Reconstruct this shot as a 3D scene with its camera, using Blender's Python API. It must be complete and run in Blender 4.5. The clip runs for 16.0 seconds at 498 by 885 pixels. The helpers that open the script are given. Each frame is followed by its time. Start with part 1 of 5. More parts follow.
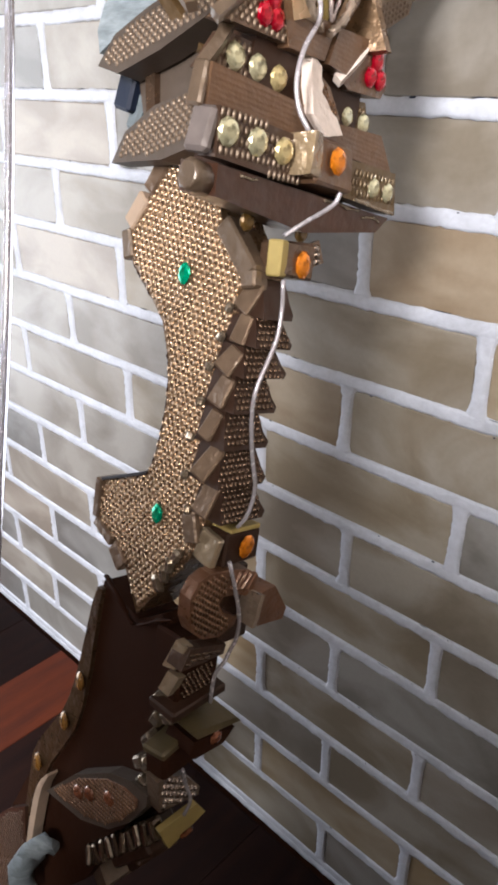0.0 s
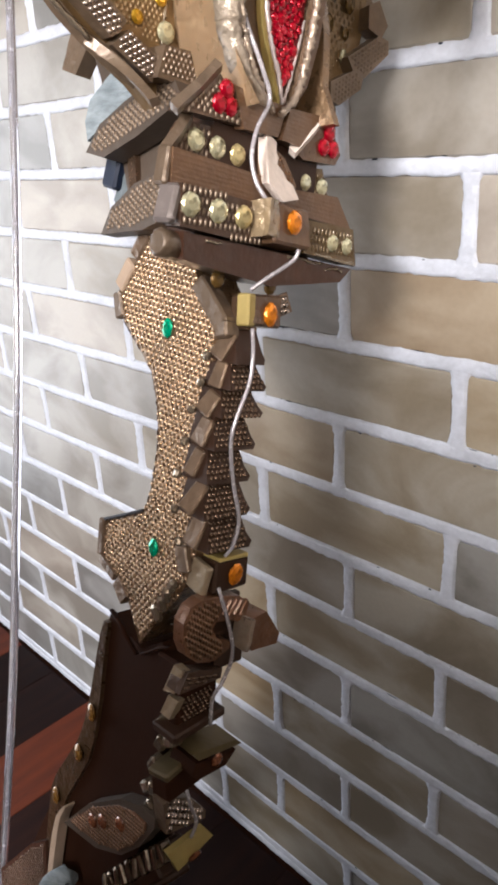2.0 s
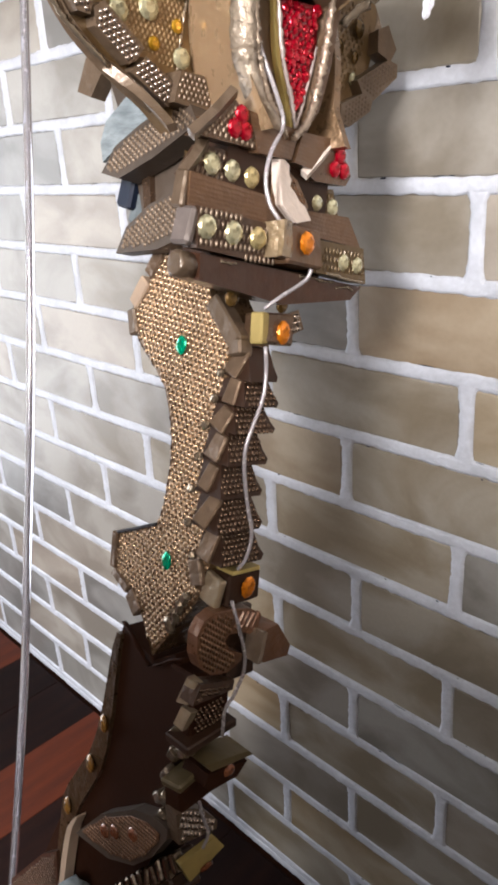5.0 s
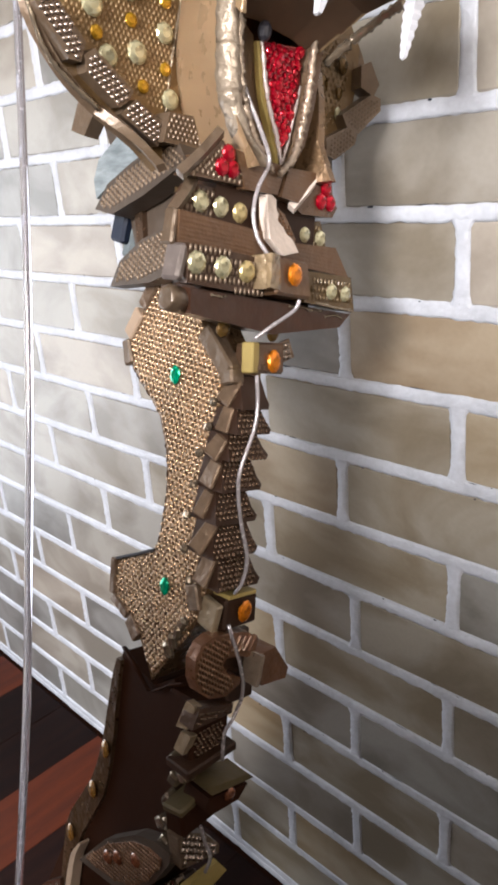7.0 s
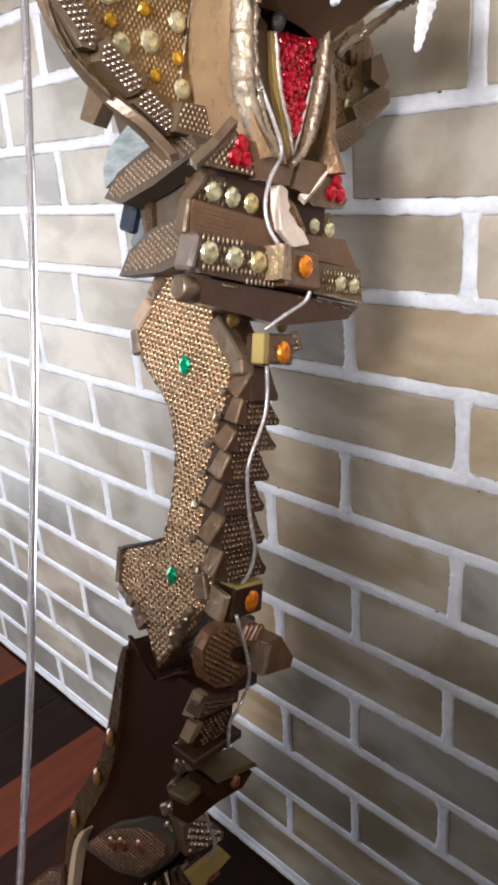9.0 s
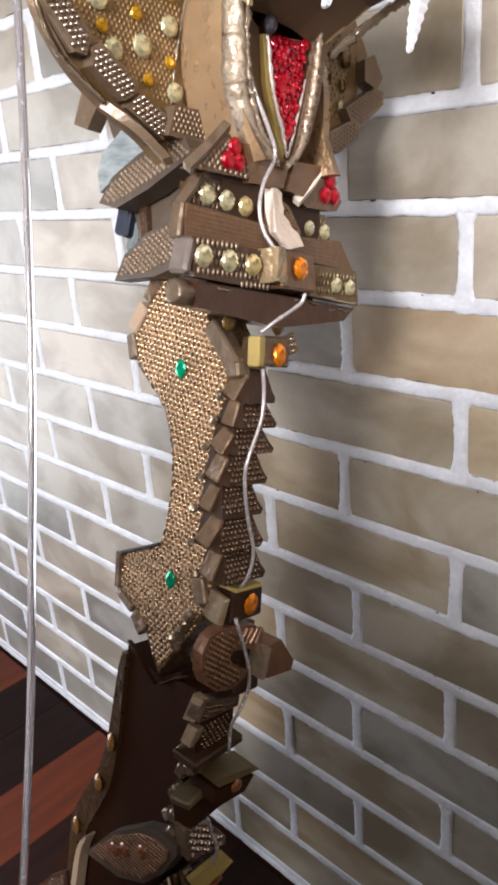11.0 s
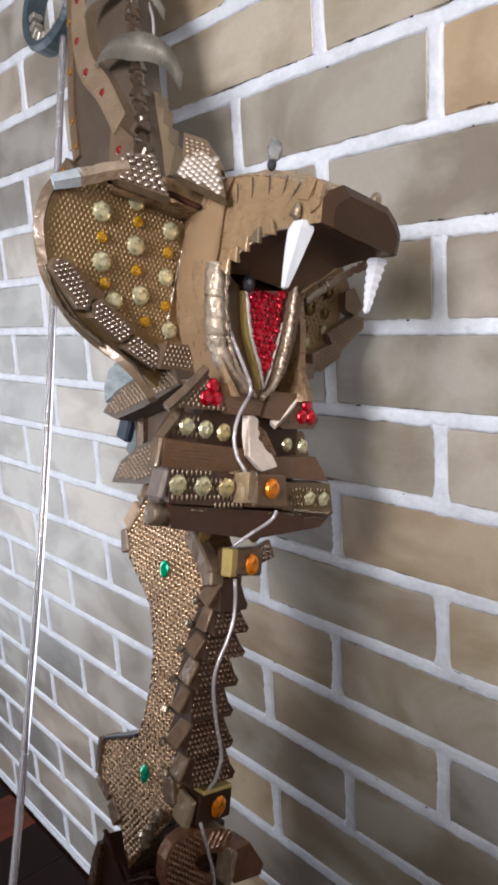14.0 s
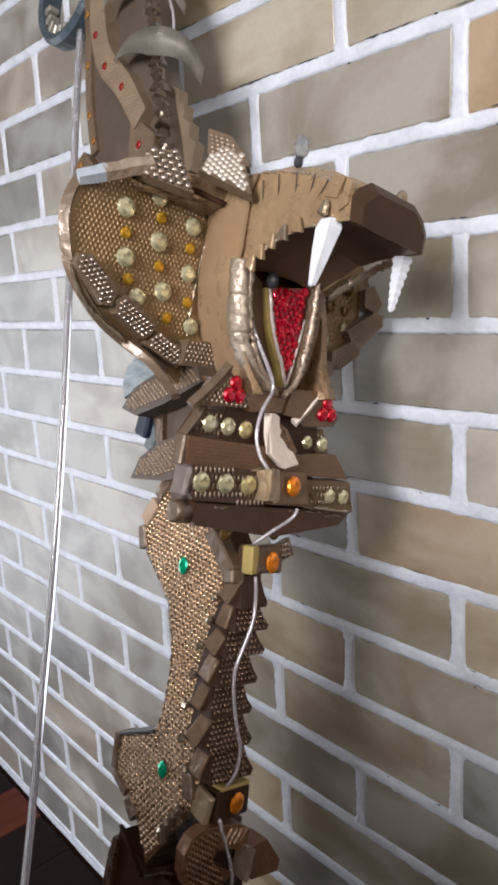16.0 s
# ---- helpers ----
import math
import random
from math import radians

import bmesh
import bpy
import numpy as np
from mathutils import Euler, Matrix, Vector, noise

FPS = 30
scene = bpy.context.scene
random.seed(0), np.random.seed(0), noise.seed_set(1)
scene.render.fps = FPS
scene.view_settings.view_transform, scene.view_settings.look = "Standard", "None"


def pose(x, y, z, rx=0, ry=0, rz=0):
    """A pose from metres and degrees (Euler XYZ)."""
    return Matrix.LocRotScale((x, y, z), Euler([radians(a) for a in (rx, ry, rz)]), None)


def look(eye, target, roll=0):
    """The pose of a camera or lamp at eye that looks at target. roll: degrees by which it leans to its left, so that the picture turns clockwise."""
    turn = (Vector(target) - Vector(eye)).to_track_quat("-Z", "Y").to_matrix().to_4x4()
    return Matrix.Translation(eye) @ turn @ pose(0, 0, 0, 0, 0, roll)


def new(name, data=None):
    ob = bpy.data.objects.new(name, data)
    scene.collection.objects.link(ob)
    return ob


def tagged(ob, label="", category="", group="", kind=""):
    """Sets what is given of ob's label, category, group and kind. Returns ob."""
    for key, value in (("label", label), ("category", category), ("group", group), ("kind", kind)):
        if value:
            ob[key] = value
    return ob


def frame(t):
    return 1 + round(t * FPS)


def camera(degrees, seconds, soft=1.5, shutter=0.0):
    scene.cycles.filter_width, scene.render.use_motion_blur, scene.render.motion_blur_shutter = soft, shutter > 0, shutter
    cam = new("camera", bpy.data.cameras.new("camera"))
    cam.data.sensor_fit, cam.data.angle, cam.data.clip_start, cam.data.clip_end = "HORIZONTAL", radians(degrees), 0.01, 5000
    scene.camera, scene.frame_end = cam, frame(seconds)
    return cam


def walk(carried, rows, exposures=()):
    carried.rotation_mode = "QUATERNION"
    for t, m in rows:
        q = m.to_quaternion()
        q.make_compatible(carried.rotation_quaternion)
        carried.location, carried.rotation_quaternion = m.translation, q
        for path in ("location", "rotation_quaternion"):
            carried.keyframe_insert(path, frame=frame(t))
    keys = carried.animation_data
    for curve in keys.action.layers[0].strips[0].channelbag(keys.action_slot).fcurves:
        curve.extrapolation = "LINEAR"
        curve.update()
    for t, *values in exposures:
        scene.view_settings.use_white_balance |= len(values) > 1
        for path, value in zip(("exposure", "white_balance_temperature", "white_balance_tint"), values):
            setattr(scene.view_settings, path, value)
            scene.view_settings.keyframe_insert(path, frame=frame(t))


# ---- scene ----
cam = camera(38.0, 16.0, soft=3.4)
PATH = [
    (0, (0.232, -0.497, 0.919), (-1.006, 0.789, 0.016), 0.2),
    (0.5, (0.255, -0.529, 0.926), (-0.99, 0.781, 0.069), -0.5),
    (1, (0.249, -0.548, 0.931), (-1.008, 0.777, 0.116), -1.4),
    (1.5, (0.269, -0.531, 0.929), (-1.026, 0.779, 0.151), -1.9),
    (2, (0.281, -0.505, 0.926), (-1.054, 0.769, 0.155), -3.5),
    (2.5, (0.275, -0.5, 0.924), (-1.085, 0.745, 0.148), -4.0),
    (3, (0.277, -0.504, 0.928), (-1.079, 0.746, 0.153), -3.9),
    (3.5, (0.279, -0.514, 0.932), (-1.061, 0.766, 0.18), -3.1),
    (6, (0.283, -0.514, 0.935), (-1.075, 0.755, 0.196), -4.3),
    (6.5, (0.291, -0.518, 0.942), (-1.069, 0.776, 0.252), -4.6),
    (7, (0.29, -0.515, 0.942), (-1.067, 0.774, 0.24), -4.6),
    (7.5, (0.288, -0.52, 0.942), (-1.065, 0.769, 0.229), -4.4),
    (8, (0.285, -0.527, 0.944), (-1.067, 0.767, 0.237), -3.7),
    (8.5, (0.285, -0.527, 0.942), (-1.061, 0.769, 0.228), -3.9),
    (9, (0.285, -0.523, 0.942), (-1.058, 0.771, 0.22), -4.0),
    (11.5, (0.287, -0.521, 0.942), (-1.056, 0.778, 0.229), -4.9),
    (12, (0.293, -0.537, 0.975), (-1.04, 0.829, 0.376), -3.1),
    (12.5, (0.299, -0.547, 1.001), (-1.034, 0.861, 0.509), -2.5),
    (13, (0.308, -0.533, 1.017), (-1.067, 0.862, 0.612), -2.3),
    (13.5, (0.323, -0.505, 1.009), (-1.114, 0.821, 0.587), -3.3),
    (14, (0.335, -0.498, 1.008), (-1.144, 0.789, 0.612), -3.5),
    (14.5, (0.333, -0.498, 1.01), (-1.152, 0.785, 0.621), -3.5),
    (15, (0.329, -0.497, 1.006), (-1.153, 0.781, 0.595), -3.5),
    (15.5, (0.329, -0.501, 1.009), (-1.155, 0.779, 0.609), -3.2),
    (16, (0.325, -0.508, 1.01), (-1.154, 0.775, 0.602), -3.0),
]
walk(cam, [(t, look(eye, target, roll)) for t, eye, target, roll in PATH],
     exposures=((0, 0.34, 6150, 11), (0.8, 0.44, 6150, 11), (1.6, 0.36, 6200, 11), (3.5, 0.26, 6250, 11), (9, 0.29, 6300, 10), (11.5, 0.32, 6350, 11), (12.5, 0.06, 6050, 10), (13, -0.05, 6050, 10), (14, -0.12, 6050, 10), (16, -0.12, 6050, 10)))

# ---- world, daylight and room light ----
world = bpy.data.worlds.new("world")
scene.world = world
world.use_nodes = True
sky = world.node_tree.nodes.new("ShaderNodeTexSky")
sky.sky_type = "NISHITA"
sky.sun_disc = False
sky.sun_elevation, sky.sun_rotation = radians(42), radians(250)
wbg = world.node_tree.nodes["Background"]
world.node_tree.links.new(sky.outputs[0], wbg.inputs[0])
wbg.inputs[1].default_value = 0.1


def area_lamp(name, place, target, w, h, power, tint):
    data = bpy.data.lights.new(name, "AREA")
    data.shape, data.size, data.size_y, data.energy, data.color = "RECTANGLE", w, h, power, tint
    ob = new(name, data)
    ob.matrix_world = look(place, target)
    return ob


# daylight lamps in assumed left and back openings; a warm fill lamp added right
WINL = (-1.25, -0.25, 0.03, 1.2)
area_lamp("left_assumed_daylight", (-1.68, (WINL[0] + WINL[1]) / 2, (WINL[2] + WINL[3]) / 2), (0.0, (WINL[0] + WINL[1]) / 2, (WINL[2] + WINL[3]) / 2), 0.98, 1.15, 13, (0.91, 0.95, 1.0))
WIN = (0.46, 1.21, 1.38, 2.43)
area_lamp("back_assumed_daylight", ((WIN[0] + WIN[1]) / 2, -2.98, (WIN[2] + WIN[3]) / 2), ((WIN[0] + WIN[1]) / 2, 0.0, 1.5), 0.73, 1.03, 170, (1.0, 0.95, 0.90))
# added warm fill lamp; the opening it stands in is made up
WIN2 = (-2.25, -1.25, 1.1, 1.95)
area_lamp("right_warm_fill", (1.88, (WIN2[0] + WIN2[1]) / 2, (WIN2[2] + WIN2[3]) / 2), (0.0, (WIN2[0] + WIN2[1]) / 2, 1.5), 0.98, 0.83, 37, (1.0, 0.86, 0.71))


# ---- materials ----
def material(name, color, rough=0.6, metal=0.0, var=0.25, var_scale=18.0, grain=140.0, bump=0.25, color2=None,
             spec=0.5, per_object=0.0, coat=0.0, stretch=(1, 1, 1), crinkle=0.0):
    """Paint, card, wood or metal with variation at two scales, fine relief and an optional tone per piece."""
    m = bpy.data.materials.new(name)
    m.use_nodes = True
    nt = m.node_tree
    bs = nt.nodes["Principled BSDF"]
    N, K = nt.nodes.new, nt.links.new
    tc = N("ShaderNodeTexCoord")
    mp = N("ShaderNodeMapping")
    mp.inputs["Scale"].default_value = stretch
    K(tc.outputs["Object"], mp.inputs[0])
    big, small = N("ShaderNodeTexNoise"), N("ShaderNodeTexNoise")
    for n, s in ((big, var_scale), (small, grain)):
        n.inputs["Scale"].default_value = s
        n.inputs["Detail"].default_value = 5
        K(mp.outputs[0], n.inputs["Vector"])
    ramp = N("ShaderNodeMapRange")
    ramp.inputs[1].default_value, ramp.inputs[2].default_value = 0.3, 0.7
    K(big.outputs[0], ramp.inputs[0])
    mix = N("ShaderNodeMix")
    mix.data_type = "RGBA"
    c2 = color2 or tuple(c * (1 - var) for c in color)
    mix.inputs[6].default_value, mix.inputs[7].default_value = (*color, 1), (*c2, 1)
    K(ramp.outputs[0], mix.inputs[0])
    val = N("ShaderNodeMapRange")
    val.inputs[3].default_value, val.inputs[4].default_value = 1 - var * 0.7, 1 + var * 0.7
    K(small.outputs[0], val.inputs[0])
    hsv = N("ShaderNodeHueSaturation")
    K(mix.outputs[2], hsv.inputs["Color"])
    if per_object:
        oi = N("ShaderNodeObjectInfo")
        pr = N("ShaderNodeMapRange")
        pr.inputs[3].default_value, pr.inputs[4].default_value = 1 - per_object, 1 + per_object
        K(oi.outputs["Random"], pr.inputs[0])
        mul = N("ShaderNodeMath")
        mul.operation = "MULTIPLY"
        K(pr.outputs[0], mul.inputs[0])
        K(val.outputs[0], mul.inputs[1])
        K(mul.outputs[0], hsv.inputs["Value"])
    else:
        K(val.outputs[0], hsv.inputs["Value"])
    K(hsv.outputs[0], bs.inputs["Base Color"])
    rr = N("ShaderNodeMapRange")
    rr.inputs[3].default_value, rr.inputs[4].default_value = max(rough - 0.12, 0.03), min(rough + 0.12, 1)
    K(small.outputs[0], rr.inputs[0])
    K(rr.outputs[0], bs.inputs["Roughness"])
    bs.inputs["Metallic"].default_value = metal
    bs.inputs["Specular IOR Level"].default_value = spec
    bs.inputs["Coat Weight"].default_value = coat
    bs.inputs["Coat Roughness"].default_value = 0.15
    if crinkle:
        # a clear varnish or tape that lies unevenly over the paint
        wave, lift, thick = N("ShaderNodeTexNoise"), N("ShaderNodeBump"), N("ShaderNodeMapRange")
        wave.inputs["Scale"].default_value, wave.inputs["Detail"].default_value = 120.0, 4
        K(tc.outputs["Object"], wave.inputs["Vector"])
        lift.inputs["Strength"].default_value, lift.inputs["Distance"].default_value = crinkle, 0.004
        K(wave.outputs[0], lift.inputs["Height"])
        K(lift.outputs[0], bs.inputs["Coat Normal"])
        thick.inputs[1].default_value, thick.inputs[2].default_value, thick.inputs[4].default_value = 0.35, 0.6, max(coat, 0.6)
        K(big.outputs[0], thick.inputs[0])
        K(thick.outputs[0], bs.inputs["Coat Weight"])
        bs.inputs["Coat Roughness"].default_value = 0.09
    if bump:
        bp = N("ShaderNodeBump")
        bp.inputs["Strength"].default_value, bp.inputs["Distance"].default_value = bump, 0.002
        K(small.outputs[0], bp.inputs["Height"])
        if crinkle:
            K(lift.outputs[0], bp.inputs["Normal"])
        K(bp.outputs[0], bs.inputs["Normal"])
    return m


def gem_material(name, color, rough=0.08, trans=0.0, metal=0.0):
    """Glass, or a cut stone with a foil back."""
    m = bpy.data.materials.new(name)
    m.use_nodes = True
    bs = m.node_tree.nodes["Principled BSDF"]
    bs.inputs["Base Color"].default_value = (*color, 1)
    bs.inputs["Roughness"].default_value = rough
    bs.inputs["Transmission Weight"].default_value = trans
    bs.inputs["Metallic"].default_value = metal
    bs.inputs["IOR"].default_value = 1.55
    bs.inputs["Coat Weight"].default_value = 0.35
    bs.inputs["Coat Roughness"].default_value = 0.04
    if not trans:  # facet glints painted in: random cells darken or brighten the stone's colour
        nt = m.node_tree
        tc, cells, tone, mix = (nt.nodes.new("ShaderNode" + k) for k in ("TexCoord", "TexVoronoi", "ValToRGB", "Mix"))
        cells.inputs["Scale"].default_value = 2.6
        tone.color_ramp.elements[0].color, tone.color_ramp.elements[1].color = (0.38, 0.36, 0.34, 1), (1.0, 1.0, 1.0, 1)
        tone.color_ramp.elements[1].position = 0.75
        mix.data_type, mix.blend_type = "RGBA", "MULTIPLY"
        mix.inputs[0].default_value, mix.inputs[6].default_value = 1.0, (*(min(1.0, c * 1.25) for c in color), 1)
        nt.links.new(tc.outputs["Object"], cells.inputs["Vector"])
        nt.links.new(cells.outputs["Color"], tone.inputs[0])
        nt.links.new(tone.outputs[0], mix.inputs[7])
        nt.links.new(mix.outputs[2], bs.inputs["Base Color"])
    return m


def brick_material(name="painted_brick", warm=1.0, tone=(0.0, 0.85)):
    """Smooth painted brick: grey, tan and brown washed over one another, each brick in its own tone."""
    m = material(name, (0.40, 0.37, 0.33), 0.40, 0, 0.14, 11.0, 220.0, 0.1, spec=0.8, per_object=0.16)
    nt = m.node_tree
    N, K = nt.nodes.new, nt.links.new
    mix = next(n for n in nt.nodes if n.bl_idname == "ShaderNodeMix")
    oi, tc = N("ShaderNodeObjectInfo"), N("ShaderNodeTexCoord")
    shift = N("ShaderNodeVectorMath")
    shift.operation = "MULTIPLY_ADD"
    shift.inputs[1].default_value = (1, 1, 1.6)
    K(tc.outputs["Object"], shift.inputs[0])
    K(oi.outputs["Location"], shift.inputs[2])
    cloud = N("ShaderNodeTexNoise")
    cloud.inputs["Scale"].default_value, cloud.inputs["Detail"].default_value, cloud.inputs["Distortion"].default_value = 8.0, 5, 0.5
    K(shift.outputs[0], cloud.inputs["Vector"])
    span = N("ShaderNodeMapRange")
    span.inputs[1].default_value, span.inputs[2].default_value = 0.41, 0.60
    K(cloud.outputs[0], span.inputs[0])
    K(span.outputs[0], mix.inputs[0])
    tint = N("ShaderNodeMapRange")
    tint.inputs[3].default_value, tint.inputs[4].default_value = tone
    K(oi.outputs["Random"], tint.inputs[0])
    for socket, tones in ((6, ((0.0, (0.275, 0.257, 0.240)), (0.35, (0.30, 0.268, 0.222)), (0.70, (0.32, 0.262, 0.185)), (1.0, (0.345, 0.252, 0.155)))),
                          (7, ((0.0, (0.165, 0.146, 0.128)), (0.35, (0.182, 0.148, 0.102)), (0.70, (0.212, 0.152, 0.086)), (1.0, (0.236, 0.156, 0.083))))):
        cr = N("ShaderNodeValToRGB")
        e = cr.color_ramp.elements
        e[0].position, e[0].color = tones[0][0], (*tones[0][1], 1)
        e[1].position, e[1].color = tones[-1][0], (*tones[-1][1], 1)
        for pos, c in tones[1:-1]:
            e.new(pos).color = (*c, 1)
        for k in e:  # pulls the tones to grey where warm is low
            c, g = tuple(k.color)[:3], sum(k.color[:3]) / 3
            k.color = (*(g + (q - g) * warm for q in c), 1)
        K(tint.outputs[0], cr.inputs[0])
        K(cr.outputs[0], mix.inputs[socket])
    return m


BRICK = brick_material()
# greyed brick; on the left it paints in the cool daylight sheen
GREYEDBRICK = brick_material("grey_sheen_brick", 0.38, (0.0, 1.0))
BEIGEBRICK = brick_material("beige_painted_brick", 0.9, (0.20, 0.45))
TANBRICK = brick_material("orange_tan_painted_brick", 0.85, (0.72, 0.95))
MORTAR = material("white_painted_mortar", (0.535, 0.555, 0.62), 0.48, 0, 0.22, 30, 200, 0.6)
# unseen room surfaces, browned and darkened to set the bounced light
PLASTER = material("warm_brown_plaster", (0.13, 0.092, 0.065), 0.85, 0, 0.08, 3, 90, 0.1)
CEILING = material("grey_ceiling_paint", (0.25, 0.25, 0.25), 0.9, 0, 0.05, 2, 60, 0.05)
FLOORWOOD = material("dark_red_lacquered_wood", (0.016, 0.006, 0.004), 0.5, 0, 0.45, 4, 60, 0.05, (0.007, 0.003, 0.003), spec=0.08, per_object=0.3, stretch=(9, 1, 1))
REDWOOD = material("red_brown_lacquered_wood", (0.105, 0.022, 0.007), 0.5, 0, 0.4, 5, 60, 0.05, (0.06, 0.014, 0.007), spec=0.15, per_object=0.2, stretch=(9, 1, 1))
BRONZE = material("bronze_spray_paint", (0.215, 0.140, 0.090), 0.33, 0.5, 0.35, 25, 150, 0.08, crinkle=0.4)
WEAVE = material("woven_bronze_sheet", (0.44, 0.30, 0.188), 0.27, 0.8, 0.2, 30, 300, 0.1)
GOLDWEAVE = material("gold_washed_woven_sheet", (0.26, 0.172, 0.084), 0.36, 0.4, 0.35, 16, 300, 0.1)
GOLDDARK = material("brown_gold_sheet", (0.215, 0.135, 0.060), 0.32, 0.3, 0.35, 14, 160, 0.12, coat=0.5, crinkle=0.25)
PALATE = material("light_brown_card", (0.20, 0.118, 0.072), 0.5, 0, 0.2, 20, 150, 0.1)
GREYBROWN = material("grey_brown_card", (0.097, 0.073, 0.057), 0.45, 0.1, 0.3, 12, 150, 0.2, spec=0.35)
DULLWEAVE = material("dull_bronze_woven_sheet", (0.207, 0.149, 0.104), 0.38, 0.5, 0.25, 30, 260, 0.15)
TANWEAVE = material("tan_gold_woven_sheet", (0.25, 0.185, 0.125), 0.4, 0.35, 0.25, 30, 260, 0.15)
SNOUT = material("dark_brown_satin_card", (0.050, 0.026, 0.014), 0.5, 0.1, 0.3, 20, 150, 0.1, spec=0.2)
FLAP = material("brown_folded_card", (0.24, 0.162, 0.105), 0.36, 0.4, 0.4, 30, 160, 0.2, crinkle=0.35)
GOLD = material("gold_washed_card", (0.58, 0.405, 0.245), 0.30, 0.2, 0.10, 14, 60, 0.0)
HEADSKIN = material("gold_brown_head_card", (0.33, 0.225, 0.128), 0.30, 0.3, 0.3, 24, 150, 0.08, crinkle=0.5)
SILVERWEAVE = material("pewter_studded_sheet", (0.39, 0.32, 0.275), 0.24, 0.85, 0.2, 30, 300, 0.1)
TAUPE = material("taupe_painted_card", (0.182, 0.127, 0.085), 0.42, 0.35, 0.35, 20, 150, 0.25, crinkle=0.3)
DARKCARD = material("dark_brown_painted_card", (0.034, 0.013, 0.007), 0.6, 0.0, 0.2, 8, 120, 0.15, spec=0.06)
BROWN = material("mid_brown_painted_card", (0.153, 0.089, 0.053), 0.31, 0.4, 0.4, 18, 160, 0.12, crinkle=0.6)
DARKWEAVE = material("brown_woven_sheet", (0.14, 0.095, 0.062), 0.36, 0.45, 0.25, 30, 260, 0.15)
# paler copy of the silver weave: the window's reflection is in the colour
GLAREWEAVE = material("silver_woven_sheet_glare", (0.58, 0.51, 0.455), 0.34, 0.5, 0.2, 60, 260, 0.15)
WEAVEDARK = material("dark_bronze_woven_sheet", (0.15, 0.095, 0.062), 0.24, 0.75, 0.25, 30, 300, 0.1)
COPPERCARD = material("copper_brown_card", (0.22, 0.106, 0.056), 0.32, 0.4, 0.35, 20, 160, 0.15, crinkle=0.35)
TORNTAN = material("tan_torn_card", (0.15, 0.108, 0.068), 0.6, 0, 0.25, 30, 200, 0.3, crinkle=0.4)
SATIN = material("satin_bronze_card", (0.22, 0.135, 0.072), 0.29, 0.5, 0.35, 22, 140, 0.05, crinkle=0.35)
RINGDARK = material("dark_blue_grey_plastic", (0.05, 0.07, 0.09), 0.4, 0.1, 0.3, 60, 220, 0.5)
COCOA = material("cocoa_brown_card", (0.044, 0.021, 0.012), 0.45, 0.1, 0.25, 12, 150, 0.2, spec=0.3)
GLOSSBROWN = material("varnished_brown_card", (0.070, 0.030, 0.017), 0.34, 0.1, 0.35, 22, 160, 0.08, coat=0.4, crinkle=0.25)
COPPERWEAVE = material("copper_woven_sheet", (0.205, 0.115, 0.066), 0.30, 0.65, 0.3, 25, 250, 0.15)
# copper weave darkened: the shade on the tail plate is in its colour
TAILSHADE = material("shaded_copper_woven_sheet", (0.085, 0.042, 0.022), 0.30, 0.4, 0.3, 25, 250, 0.15)
RAWTORN = material("torn_pale_cardboard", (0.74, 0.63, 0.56), 0.8, 0, 0.25, 60, 200, 0.5)
RAWCARD = material("raw_cardboard", (0.44, 0.32, 0.23), 0.8, 0, 0.2, 25, 200, 0.4)
GLUE = material("bronze_painted_glue_bead", (0.34, 0.275, 0.205), 0.17, 0.7, 0.25, 60, 200, 0.3)
GLUEDARK = material("dark_bronze_painted_scraps", (0.19, 0.145, 0.108), 0.16, 0.85, 0.3, 60, 200, 0.3)
SCRAP = material("dark_varnished_scraps", (0.10, 0.070, 0.050), 0.18, 0.6, 0.35, 60, 200, 0.3, coat=0.6)
FOIL = material("crumpled_silver_bronze_foil", (0.44, 0.345, 0.265), 0.30, 0.5, 0.35, 50, 120, 0.4, coat=1.0, crinkle=0.55)
LIPFOIL = material("pale_crumpled_bronze_foil", (0.47, 0.385, 0.30), 0.36, 0.35, 0.35, 60, 110, 0.9, coat=0.8, crinkle=1.0)
TAPE = material("golden_glossy_tape", (0.34, 0.25, 0.15), 0.22, 0.2, 0.35, 50, 120, 0.3, coat=1.0, crinkle=0.6)
PEWTER = material("brushed_pewter_paint", (0.43, 0.40, 0.35), 0.38, 0.5, 0.35, 12, 160, 0.3, stretch=(1, 6, 1))
BLUEGREY = material("blue_grey_fabric", (0.17, 0.205, 0.225), 0.75, 0.1, 0.35, 40, 240, 0.5)
FABRIC = material("worn_blue_grey_ribbed_fabric", (0.30, 0.345, 0.37), 0.75, 0.05, 0.5, 30, 160, 0.7, (0.13, 0.155, 0.17), stretch=(1, 1, 4))
NAVY = material("navy_plastic", (0.012, 0.018, 0.038), 0.5, 0, 0.2, 20, 100, 0.1, spec=0.2)
PEGDARK = material("dark_grey_plastic", (0.022, 0.021, 0.028), 0.35, 0, 0.2, 20, 100, 0.1)
YELLOWCARD = material("dull_yellow_card", (0.42, 0.32, 0.11), 0.55, 0.1, 0.2, 30, 150, 0.2)
OLIVE = material("olive_brown_card", (0.125, 0.094, 0.045), 0.42, 0.25, 0.25, 30, 150, 0.2)
WHITEPAINT = material("white_painted_card", (0.56, 0.57, 0.63), 0.45, 0, 0.08, 40, 180, 0.35)
PALEBLUE = material("pale_blue_worn_paint", (0.40, 0.45, 0.52), 0.4, 0.1, 0.4, 60, 200, 0.3)
WIRE = material("silver_grey_wire_sheath", (0.50, 0.47, 0.50), 0.25, 0.4, 0.1, 60, 200, 0.05)
